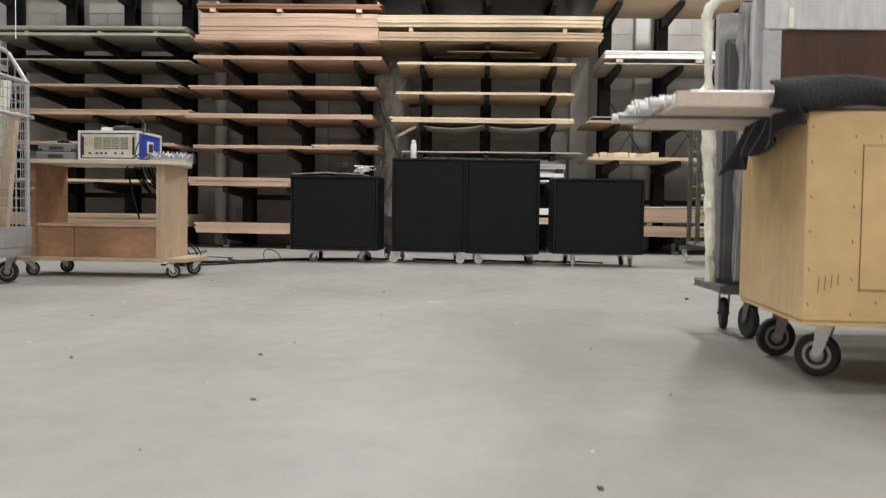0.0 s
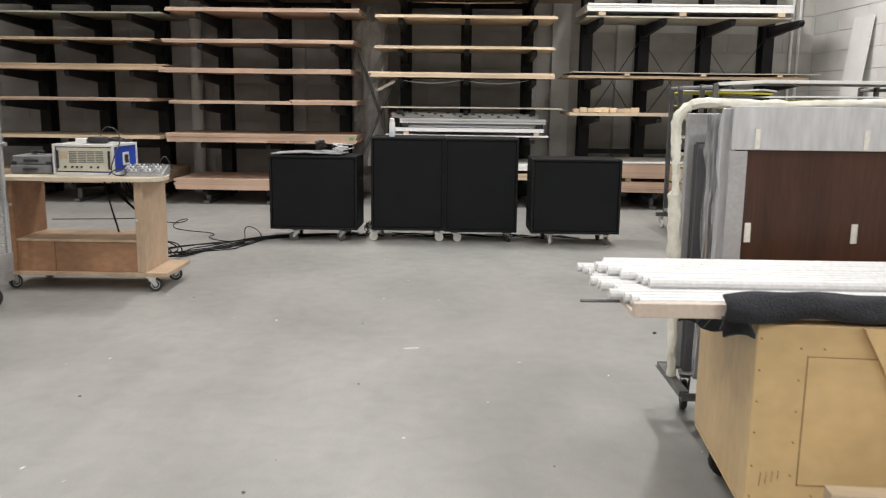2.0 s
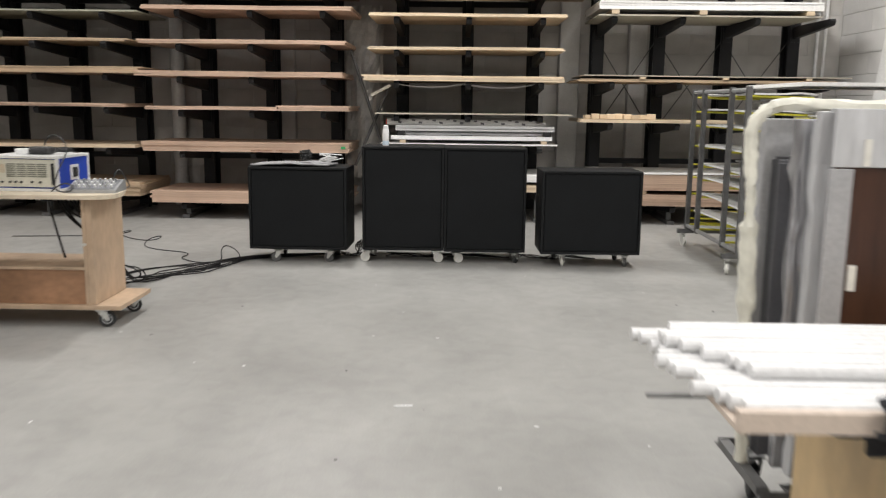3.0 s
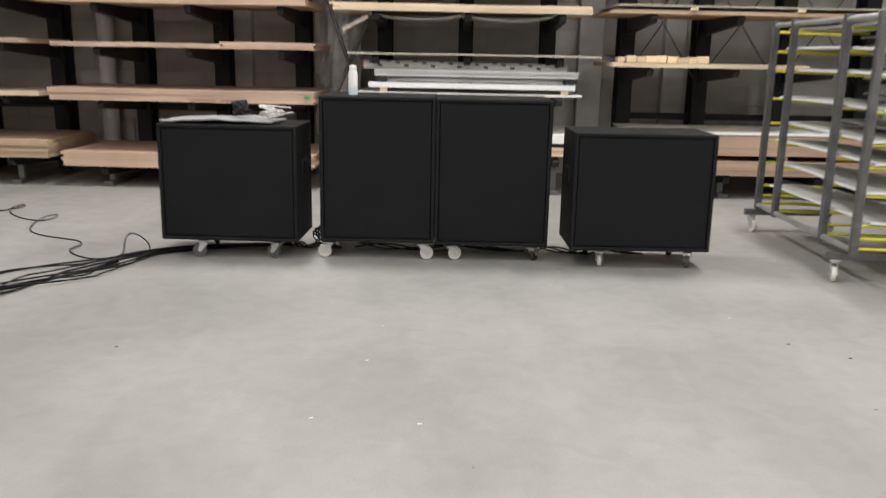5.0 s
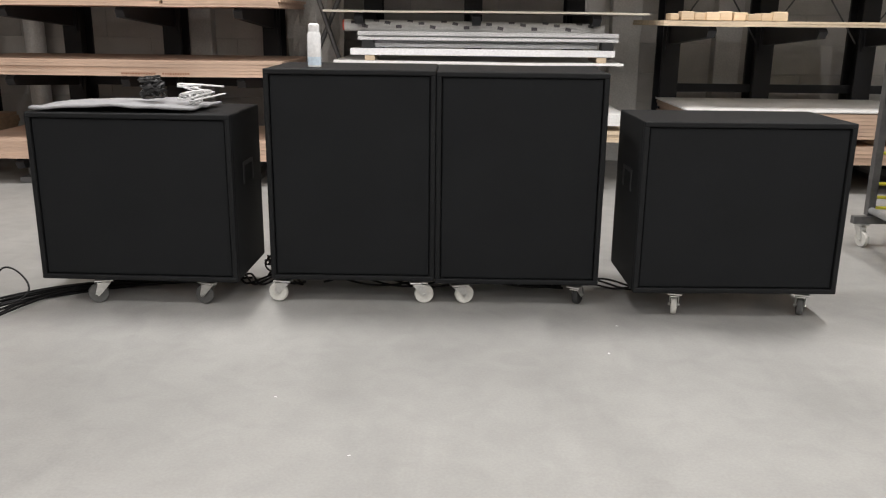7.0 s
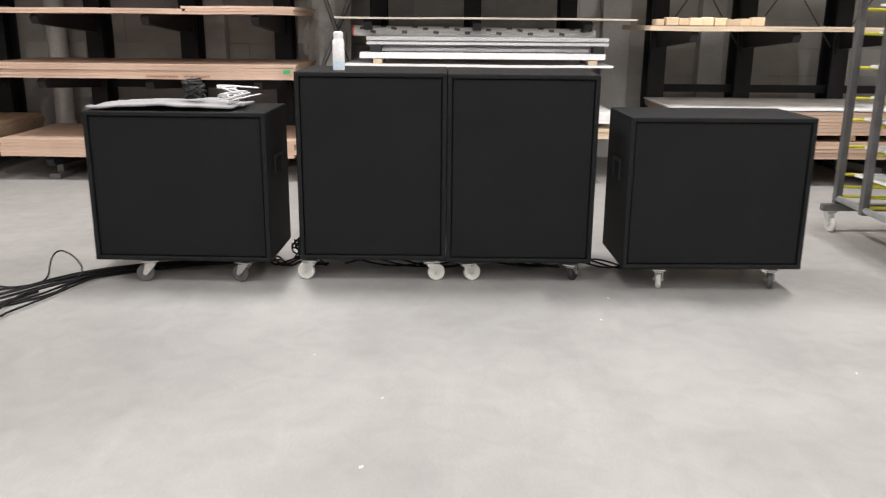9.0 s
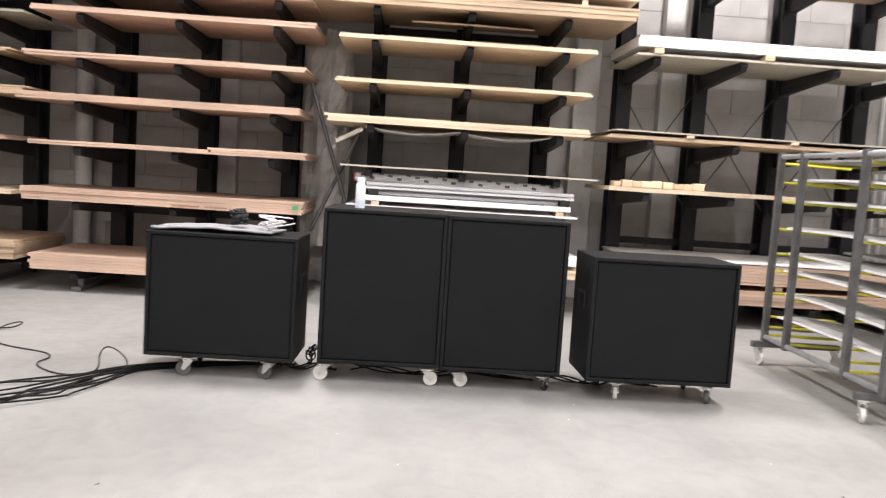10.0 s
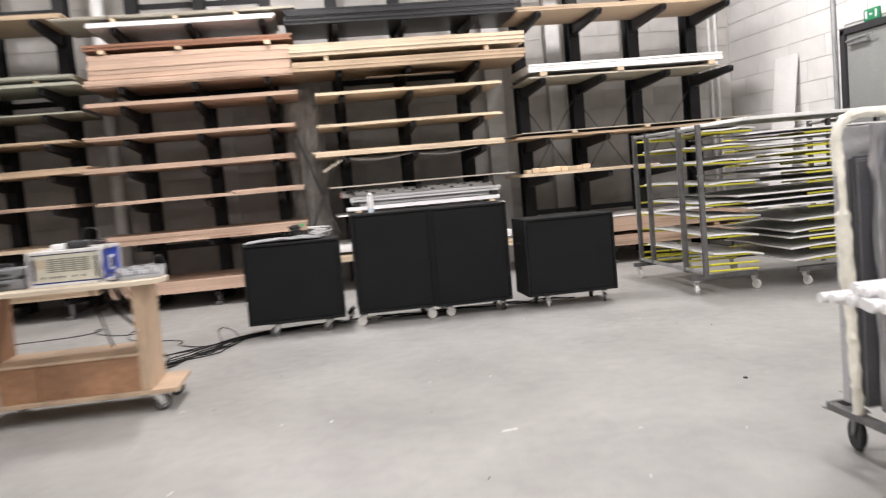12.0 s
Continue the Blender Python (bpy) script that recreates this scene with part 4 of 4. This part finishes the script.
# ---- drying racks ----
def tray(parent, x0, x1, y0, y1, z, tilt, yaw, droop, seed):
    """A thin grey sheet with a pale rim that sags between its rods."""
    cx, cy = (x0 + x1) / 2, (y0 + y1) / 2
    m = pose(cx, cy, z, 0, tilt, yaw)
    w, d, n = (x1 - x0) / 2, (y1 - y0) / 2, 8

    def height(u, v):
        return -droop * (u * u * 0.6 + v * v * 0.4) + 0.012 * noise.noise((u * 1.3 + seed, v * 1.3, seed * 0.7))

    for material, name, rim in ((M_TRAY, "tray", False), (M_TRAY_EDGE, "tray_edge", True)):
        bm = bmesh.new()
        if not rim:
            grid = [[[bm.verts.new(m @ Vector((w * u, d * v, height(u, v) + k))) for k in (0, 0.006)] for u in [2 * i / n - 1 for i in range(n + 1)]] for v in [2 * j / n - 1 for j in range(n + 1)]]
            for j in range(n):
                for i in range(n):
                    for k in (0, 1):
                        bm.faces.new((grid[j][i][k], grid[j][i + 1][k], grid[j + 1][i + 1][k], grid[j + 1][i][k]))
        else:
            loop = [(2 * i / n - 1, -1) for i in range(n)] + [(1, 2 * i / n - 1) for i in range(n)] + [(1 - 2 * i / n, 1) for i in range(n)] + [(-1, 1 - 2 * i / n) for i in range(n)]
            rings = []
            for u, v in loop:
                h = height(u, v)
                rings.append([bm.verts.new(m @ Vector((u * (w + o), v * (d + o), h + k))) for o, k in ((0.008, -0.005), (0.008, 0.012), (-0.006, 0.012), (-0.006, -0.005))])
            for p, q in zip(rings, rings[1:] + rings[:1]):
                for k in range(4):
                    bm.faces.new((p[k], p[(k + 1) % 4], q[(k + 1) % 4], q[k]))
        sh = Shape(material)
        sh.bm.free()
        sh.bm = bm
        sh.part(name, parent, True)


def drying_rack(label, m, ys, reach, rods, trays, side=1):
    """Four posts in a row with sleeved rods to one side, on a castor frame."""
    rk = thing("drying_rack", label, "drying rack", m, "drying racks")
    y0, y1 = ys[0], ys[-1]
    for y in ys:
        Shape(M_STEEL).box(-0.024, 0.024, y - 0.027, y + 0.027, 0.2, 1.80, 0.003).part("post", rk)
        for z in rods:
            Shape(M_YELLOW).rod((side * 0.03, y, z), (side * reach, y, z - 0.012), 0.011, n=8).part("rod", rk)
    Shape(M_GALV).rod((0, y0, 1.765), (0, y1, 1.765), 0.02).part("rail", rk, True)
    Shape(M_GALV).rod((0, y0, 0.235), (0, y1, 0.235), 0.022).part("rail", rk, True)
    for y in (y0 + 0.12, y1 - 0.03):
        Shape(M_STEEL).box(min(-side * 0.12, side * reach * 1.06), max(-side * 0.12, side * reach * 1.06), y - 0.025, y + 0.025, 0.15, 0.2, 0.004).part("foot", rk)
        for k, x in enumerate((-side * 0.06, side * reach)):
            castor(rk, x, y, 0.15, 0.052, 0.03, M_WHEEL_WHITE, M_WHEEL_WHITE, 70 + 50 * k + 20 * y)
    for k, t in enumerate(trays):
        tray(rk, *t, k * 1.7 + reach)
    return rk


RODS = (0.25, 0.32, 0.41, 0.61, 0.80, 0.95, 1.16, 1.39, 1.55, 1.71)
drying_rack("grey steel drying rack with yellow rods and sheets", pose(2.75, 0, 0), (8.97, 9.46, 10.38, 10.78), 0.60, RODS,
            [(0.05, 0.62, 8.95, 10.6, z + 0.026, a, b, c) for z, a, b, c in ((0.41, 4.0, 2, 0.03), (0.61, 3.2, -2, 0.03), (0.80, 2.5, 1, 0.02), (0.95, 1.0, -1, 0.02), (1.16, 0.5, 1.5, 0.015), (1.39, -0.5, -1, 0.012), (1.55, 0.6, 0.5, 0.012), (1.71, -0.4, 0, 0.012))])
RODS_B = (0.30, 0.42, 0.52, 0.60, 0.72, 0.86, 1.0, 1.12, 1.22, 1.32, 1.41, 1.50, 1.64)
drying_rack("grey steel drying rack crammed with pale sheets", pose(5.05, -0.12, 0), (8.97, 9.46, 10.38, 10.78), 1.18, RODS_B,
            [(-1.42, -0.03, 8.95, 10.5, 0.335, -1.5, 2, 0.02), (-1.40, -0.03, 8.93, 10.45, 0.455, -1.5, -1, 0.02), (-1.38, -0.03, 8.95, 10.5, 0.635, -1.0, 1, 0.03),
             (-1.36, -0.03, 8.96, 10.5, 0.55, -1.0, -2, 0.02), (-1.40, -0.03, 8.94, 10.45, 0.745, -0.6, 1.5, 0.02), (-1.72, -0.05, 8.96, 10.4, 1.245, 0.5, 1, 0.015), (-1.66, -0.05, 8.97, 10.35, 1.44, 0.8, 2, 0.015), (-1.78, -0.05, 8.96, 10.4, 1.60, 0.2, -1, 0.012),
             (-1.85, -0.05, 8.92, 10.3, 0.893, 0.4, -1, 0.01), (-1.9, -0.05, 8.95, 10.4, 0.96, 0.2, 2, 0.01), (-1.95, -0.06, 8.93, 10.4, 1.03, 0.0, -1, 0.01), (-1.7, -0.05, 8.95, 10.4, 1.153, 0.0, 1, 0.012),
             (-1.8, -0.05, 8.95, 10.3, 1.353, 1.4, -2, 0.02), (-1.75, -0.05, 8.94, 10.4, 1.535, 0.4, 1, 0.01), (-1.8, -0.05, 8.95, 10.4, 1.672, -0.3, 0, 0.01)], -1)
tagged(Shape(M_WHITE_SHEET).box(3.2, 5.2, 8.86, 10.4, 1.806, 1.84, 0.004).part("laminate_board"), "white panel lying on top of the drying rack", "panel")


# ---- wrapped panels on the foam-padded dolly ----
dolly = thing("panel_dolly", "steel panel dolly with foam-wrapped frame", "dolly")
d = Shape(M_STEEL)
for y in (3.80, 4.29):
    d.box(1.13, 3.1, y, y + 0.045, 0.215, 0.22, 0.001).box(1.13, 3.1, y, y + 0.005, 0.22, 0.255, 0.001)
for x in (1.13, 1.55, 2.6, 3.055):
    d.box(x, x + 0.045, 3.845, 4.29, 0.217, 0.25, 0.002)
d.part("base", dolly)
for x, y, a in ((1.27, 4.25, 80), (1.30, 3.92, 100), (2.95, 3.9, 0), (2.95, 4.22, 0)):
    castor(dolly, x, y, 0.21, 0.08, 0.035, M_TYRE, M_TYRE, a, M_STEEL)
Shape(M_STEEL).rod((1.148, 4.07, 0.25), (1.098, 4.07, 1.5), 0.015).part("frame_tube", dolly, True)
Shape(M_STEEL).rod((3.05, 4.08, 0.25), (3.05, 4.08, 1.5), 0.016).part("frame_tube", dolly, True)
pts = []
for i in range(90):
    u = i / 89
    if u < 0.55:
        p = Vector((1.148 - 0.05 * u / 0.55, 4.07, 0.252 + u / 0.55 * 1.25))
    elif u < 0.68:
        a = (u - 0.55) / 0.13 * math.pi / 2
        p = Vector((1.098 + 0.11 * (1 - math.cos(a)), 4.07, 1.5 + 0.11 * math.sin(a)))
    else:
        p = Vector((1.208 + (u - 0.68) / 0.32 * 1.85, 4.07, 1.61 + 0.006 * math.sin(u * 40)))
    pts.append(p)


def thick(p, a):
    """Foam radius: torn away over a short stretch, ragged below it."""
    if p.x < 1.15 and 1.18 < p.z < 1.34:
        return 0.022 if math.cos(a) < -0.25 else 0.003
    return 0.032 if p.x < 1.15 and 0.85 < p.z < 1.18 else 0.023


foam = bmesh.new()
rings = []
for i, p in enumerate(pts):
    d_ = (pts[min(i + 1, 89)] - pts[max(i - 1, 0)]).normalized()
    side, up = Vector((0, 1, 0)), d_.cross(Vector((0, 1, 0))).normalized()
    rings.append([foam.verts.new(p + (side * math.cos(a) + up * math.sin(a)) * (thick(p, a) + 0.012 * noise.noise((i * 0.9, a * 1.5, 2)))) for a in [2 * math.pi * k / 12 for k in range(12)]])
for p, q in zip(rings, rings[1:]):
    for k in range(12):
        foam.faces.new((p[k], p[(k + 1) % 12], q[(k + 1) % 12], q[k]))
foam.faces.new(rings[0])
foam.faces.new(rings[-1])
s = Shape(M_FOAM)
s.bm.free()
s.bm = foam
s.part("foam_wrap", dolly, True)


def wrapped(name, label, x0, x1, y0, y1, z1, material, wave=0.006, z0=0.262):
    """A panel on edge in loose film."""
    s_ = Shape(material)
    s_.box(x0, x1, y0, y1, z0, z1, 0.004)
    bmesh.ops.subdivide_edges(s_.bm, edges=[e for e in s_.bm.edges if e.calc_length() > 0.3], cuts=14, use_grid_fill=True)
    for v in s_.bm.verts:
        v.co += Vector((noise.noise((v.co.z * 9, v.co.y * 30, v.co.x * 3)), noise.noise((v.co.x * 9, v.co.z * 6, 5)), 0)) * wave
    return tagged(s_.part(name), label, "panel", "panels on the dolly")


wrapped("grey_panel", "pale grey panel standing on edge on the dolly", 1.19, 3.0, 4.19, 4.25, 1.56, M_GREY_PANEL, 0.001)
for i in range(5):
    wrapped("dark_board", "thin dark grey board standing on edge on the dolly", 1.215 + 0.008 * (i % 2), 3.0, 4.10 + 0.015 * i, 4.111 + 0.015 * i, 1.40 + 0.012 * (i % 3), M_THIN_PANEL, 0.0015)
wrapped("foil_wrapped_panel", "panel wrapped in glossy grey foil", 1.235, 3.0, 3.985, 4.035, 1.56, M_FILM_GREY, 0.016)
wrapped("film_wrapped_panel", "panel wrapped in hazy plastic film", 1.265, 3.0, 3.90, 3.955, 1.59, M_WRAP, 0.014)
brown = thing("brown_panel", "dark brown laminate panel with film band and tape", "panel", group="panels on the dolly")
Shape(M_BROWN_PANEL).box(1.32, 3.0, 3.845, 3.875, 0.262, 1.585, 0.002).part("board", brown)
Shape(M_WRAP).box(1.29, 3.02, 3.830, 3.841, 1.405, 1.60, 0.003).box(1.29, 3.02, 3.841, 3.88, 1.588, 1.60, 0.003).part("film_band", brown)
Shape(M_GREY_PANEL).box(1.285, 1.365, 3.828, 3.842, 0.265, 1.40, 0.003).part("film_edge", brown)
for x in (1.38, 1.87, 2.4):
    Shape(M_TAPE).box(x, x + 0.028, 3.838, 3.8425, 0.98, 1.07).part("tape", brown)
    Shape(M_TAPE).box(x + 0.012, x + 0.035, 3.824, 3.829, 1.41, 1.50).part("tape", brown)


# ---- plywood crate on castors, with board, tubes and blanket ----
CRATE = pose(1.05, 2.69, 0, 0, 0, -4.0)
crate = thing("plywood_crate", "large varnished plywood crate on castors", "crate", CRATE)
c = Shape(M_CRATE).box(0, 1.3, 0, 0.82, 0.235, 0.9, 0.006)
c.part("body", crate)
Shape(M_CRATE).box(0.0, 1.3, -0.004, 0.8, 0.222, 0.233, 0.002).part("bottom", crate)
p_ = Shape(M_CRATE).box(0.17, 1.05, -0.004, 0.002, 0.34, 0.79, 0.001)
p_.part("front_panel", crate)
j_ = Shape(M_CRATE_DARK)
j_.box(0.1672, 0.17, -0.0022, 0.0, 0.334, 0.796).box(0.17, 1.05, -0.0022, 0.0, 0.79, 0.7928).box(0.17, 1.05, -0.0022, 0.0, 0.3372, 0.34)
for z in (0.29, 0.4, 0.52, 0.63, 0.74, 0.85):
    j_.rod((0.015, 0.001, z), (0.015, -0.0015, z), 0.0035, n=8).rod((0.145, 0.001, z - 0.03), (0.145, -0.0015, z - 0.03), 0.0035, n=8)
for x in (0.22, 0.4, 0.6, 0.8):
    j_.rod((x, 0.001, 0.30), (x, -0.0015, 0.30), 0.0035, n=8).rod((x, 0.001, 0.82), (x, -0.0015, 0.82), 0.0035, n=8)
j_.part("joint_and_screws", crate)
for x, y, a in ((0.19, 0.33, 150), (0.17, 0.78, 185), (1.15, 0.2, 20), (1.15, 0.68, 20)):
    castor(crate, x, y, 0.222, 0.078, 0.04, M_TYRE, M_GALV, a)

tagged(Shape(M_BOARD).box(0.64, 2.3, 2.7, 2.73, 0.91, 0.96, 0.003).box(0.64, 2.3, 2.73, 3.42, 0.91, 0.925, 0.002).part("carrier_board"), "pale pinkish board tray lying across the crate", "board")
rng = random.Random(11)
n = 0
for layer, (count, z, y0) in enumerate(((15, 0.946, 2.76), (10, 0.978, 2.93))):
    for i in range(count):
        y = y0 + i * 0.043 + rng.uniform(-0.004, 0.004)
        x0 = 0.66 - 0.09 * min(1, i / 6) + rng.uniform(-0.03, 0.04) + 0.05 * layer
        t = Shape(M_TUBE).rod((x0, y, z), (2.25, y, z + rng.uniform(-0.003, 0.003)), 0.0195, n=10)
        tagged(t.part("white_tube", smooth=True), "long white coated tube on the board", "tube", "white tubes on the crate")
tagged(Shape(M_STEEL).rod((0.50, 2.95, 0.906), (1.6, 2.95, 0.906), 0.006, n=8).part("thin_rod"), "thin grey rod under the board", "rod")

# felt blanket over the crate's front edge and down its side
def blanket():
    bm = bmesh.new()
    nu, nv = 44, 26
    g = []
    for j in range(nv + 1):
        v = j / nv
        row = []
        for i in range(nu + 1):
            u = i / nu
            x = 0.93 + 1.4 * u
            # across: a bulging roll along the front edge
            a = -0.4 + 3.9 * v
            y = 2.70 - 0.045 * math.sin(a) - 0.012 + 0.02 * noise.noise((u * 9, v * 2, 3))
            z = 0.952 + 0.045 * -math.cos(a) + 0.014 * noise.noise((u * 7, v * 3, 9)) + 0.02 * math.exp(-((u - 0.2) / 0.08) ** 2) * v
            row.append(bm.verts.new((x, y, z)))
        g.append(row)
    for j in range(nv):
        for i in range(nu):
            bm.faces.new((g[j][i], g[j][i + 1], g[j + 1][i + 1], g[j + 1][i]))
    s = Shape(M_BLANKET)
    s.bm.free()
    s.bm = bm
    base = thing("felt_blanket", "charcoal felt moving blanket draped over the crate", "blanket")
    ob = s.part("roll", base, True)
    so = ob.modifiers.new("thickness", "SOLIDIFY")
    so.thickness = 0.012
    # the flap that hangs down beside the crate
    bm = bmesh.new()
    g = []
    for j in range(21):
        v = j / 20
        row = []
        for i in range(21):
            u = i / 20
            y = 2.66 + (0.60 + 0.1 * v) * u
            depth = 0.07 + 0.13 * u
            fold = 0.022 * math.sin(u * 15 + 2 * v) * (0.3 + v)
            x = 1.03 - 0.05 * v * u + fold - 0.02 + 0.0 * v
            z = 0.925 - depth * v + 0.01 * math.sin(u * 22)
            row.append(bm.verts.new((x + 0.06 * (y - 2.69) * 1.0, y, z)))
        g.append(row)
    for j in range(20):
        for i in range(20):
            bm.faces.new((g[j][i], g[j][i + 1], g[j + 1][i + 1], g[j + 1][i]))
    edge = [[g[j][i].co.copy() for j in range(2, 20)] for i in range(21)]
    s = Shape(M_BLANKET)
    s.bm.free()
    s.bm = bm
    ob = s.part("flap", base, True)
    so = ob.modifiers.new("thickness", "SOLIDIFY")
    so.thickness = 0.008
    for k in range(3):
        i = 9 + 2 * k
        cord("stripe", [tuple(pt) for pt in [(Vector(c) + Vector((-0.008, 0, 0))) for c in edge[i]]], 0.003, M_STRIPE, base)
    return base


blanket()

# pale timber lying in front of the crate
for i, (x, y, z, l, a) in enumerate(((1.20, 2.38, 0.36, 0.9, -4), (1.25, 2.25, 0.36, 0.8, -3))):
    tagged(Shape(M_LIGHTWOOD).box(0, l, 0, 0.07, -0.09, 0.0, 0.004).part("pine_beam"), "pale pine beam on a low stack", "beam", "pine beams").matrix_basis = pose(x, y, z + 0.09, 0, 0, a)
tagged(Shape(M_LIGHTWOOD).box(1.42, 2.2, 2.22, 2.38, 0.0, 0.358, 0.006).part("timber_stack"), "low pale timber stack under the beams", "timber")

scuff = Shape(M_CRATE_DARK)
for i in range(4):
    scuff.box(0.02 + 0.02 * i, 0.022 + 0.02 * i, -0.0012, 0.001, 0.33, 0.38 - 0.006 * i, m=CRATE @ Matrix.Translation((0, 0, 0.01 * i)) @ pose(0, 0, 0, 0, 4, 0))
scuff.part("scuff_marks", crate).matrix_basis = CRATE.inverted()
Shape(M_CRATE).prism([(0.33, 0.9), (0.52, 0.9), (0.86, 0.26), (0.67, 0.26)], "y", -0.03, -0.006).part("diagonal_brace", crate)
# cord hanging from the ceiling
tagged(Shape(M_WHITE_PLASTIC).rod((-6.75, 12.2, 3.03), (-6.75, 12.2, ROOM_H), 0.006, n=8).part("pull_cord"), "thin pale cord hanging from the ceiling", "cord")

# small scraps on the floor
scraps = thing("floor_scraps", "tiny white paper and dirt scraps on the floor", "debris", kind="stuff")
s = Shape(M_WHITE_PLASTIC)
rng = random.Random(7)
s.box(-0.05, 0.05, -0.008, 0.008, 0.001, 0.004, m=pose(-0.235, 5.28, 0, 0, 0, 8))
for i in range(26):
    s.box(-0.009, 0.012, -0.006, 0.006, 0.001, 0.003, m=pose(rng.uniform(-2.5, 2.6), rng.uniform(1.5, 9.2), 0, 0, 0, rng.uniform(0, 180)) @ Matrix.Scale(rng.uniform(0.3, 1.2), 4))
s.part("paper_bits", scraps)
s = Shape(M_BLACK_PLASTIC)
s.box(-0.012, 0.012, -0.01, 0.01, 0.001, 0.012, 0.002, m=pose(1.46, 5.73, 0))
for i in range(25):
    s.box(-0.008, 0.008, -0.006, 0.006, 0.001, 0.004, m=pose(rng.uniform(-2.5, 2.6), rng.uniform(1.5, 9.2), 0, 0, 0, rng.uniform(0, 180)) @ Matrix.Scale(rng.uniform(0.3, 1.0), 4))
s.part("dirt_bits", scraps)


# ---- wall blocks ----
def blocks(parent, along, fixed, lo, hi, z0, z1, length, height, material, skip=None):
    shapes = {}
    k = 0
    z = z0
    while z < z1 - 0.01:
        a = lo - (length / 2 if k % 2 else 0)
        while a < hi - 0.01:
            s0, s1 = max(a, lo), min(a + length, hi)
            if s1 - s0 > 0.05 and not (skip and skip(s0, s1, z, z + height)):
                key = round(s1 - s0, 3)
                if key not in shapes:
                    sh = Shape(material)
                    if along == "y":
                        sh.box(-0.012, 0.02, 0.004, key - 0.004, 0.004, height - 0.004, 0.003)
                    else:
                        sh.box(0.004, key - 0.004, -0.012, 0.02, 0.004, height - 0.004, 0.003)
                    shapes[key] = sh.mesh("block")
                ob = new("block", shapes[key])
                ob.parent = parent
                ob.location = (fixed, s0, z) if along == "y" else (s0, fixed, z)
            a += length
        z += height
        k += 1


blocks(wall_right, "y", ROOM_X1, 7.0, 9.79, 0.0, 3.02, 0.9, 0.3, M_BLOCK)
blocks(wall_right, "y", ROOM_X1, 11.09, 14.28, 0.0, 3.02, 0.9, 0.3, M_BLOCK)
blocks(wall_right, "y", ROOM_X1, 7.0, 14.28, 3.03, 5.1, 0.9, 0.3, M_BLOCK)
blocks(wall_back, "x", ROOM_Y1, -8.1, 5.88, 0.0, 4.8, 0.9, 0.3, M_BLOCK_GREY)
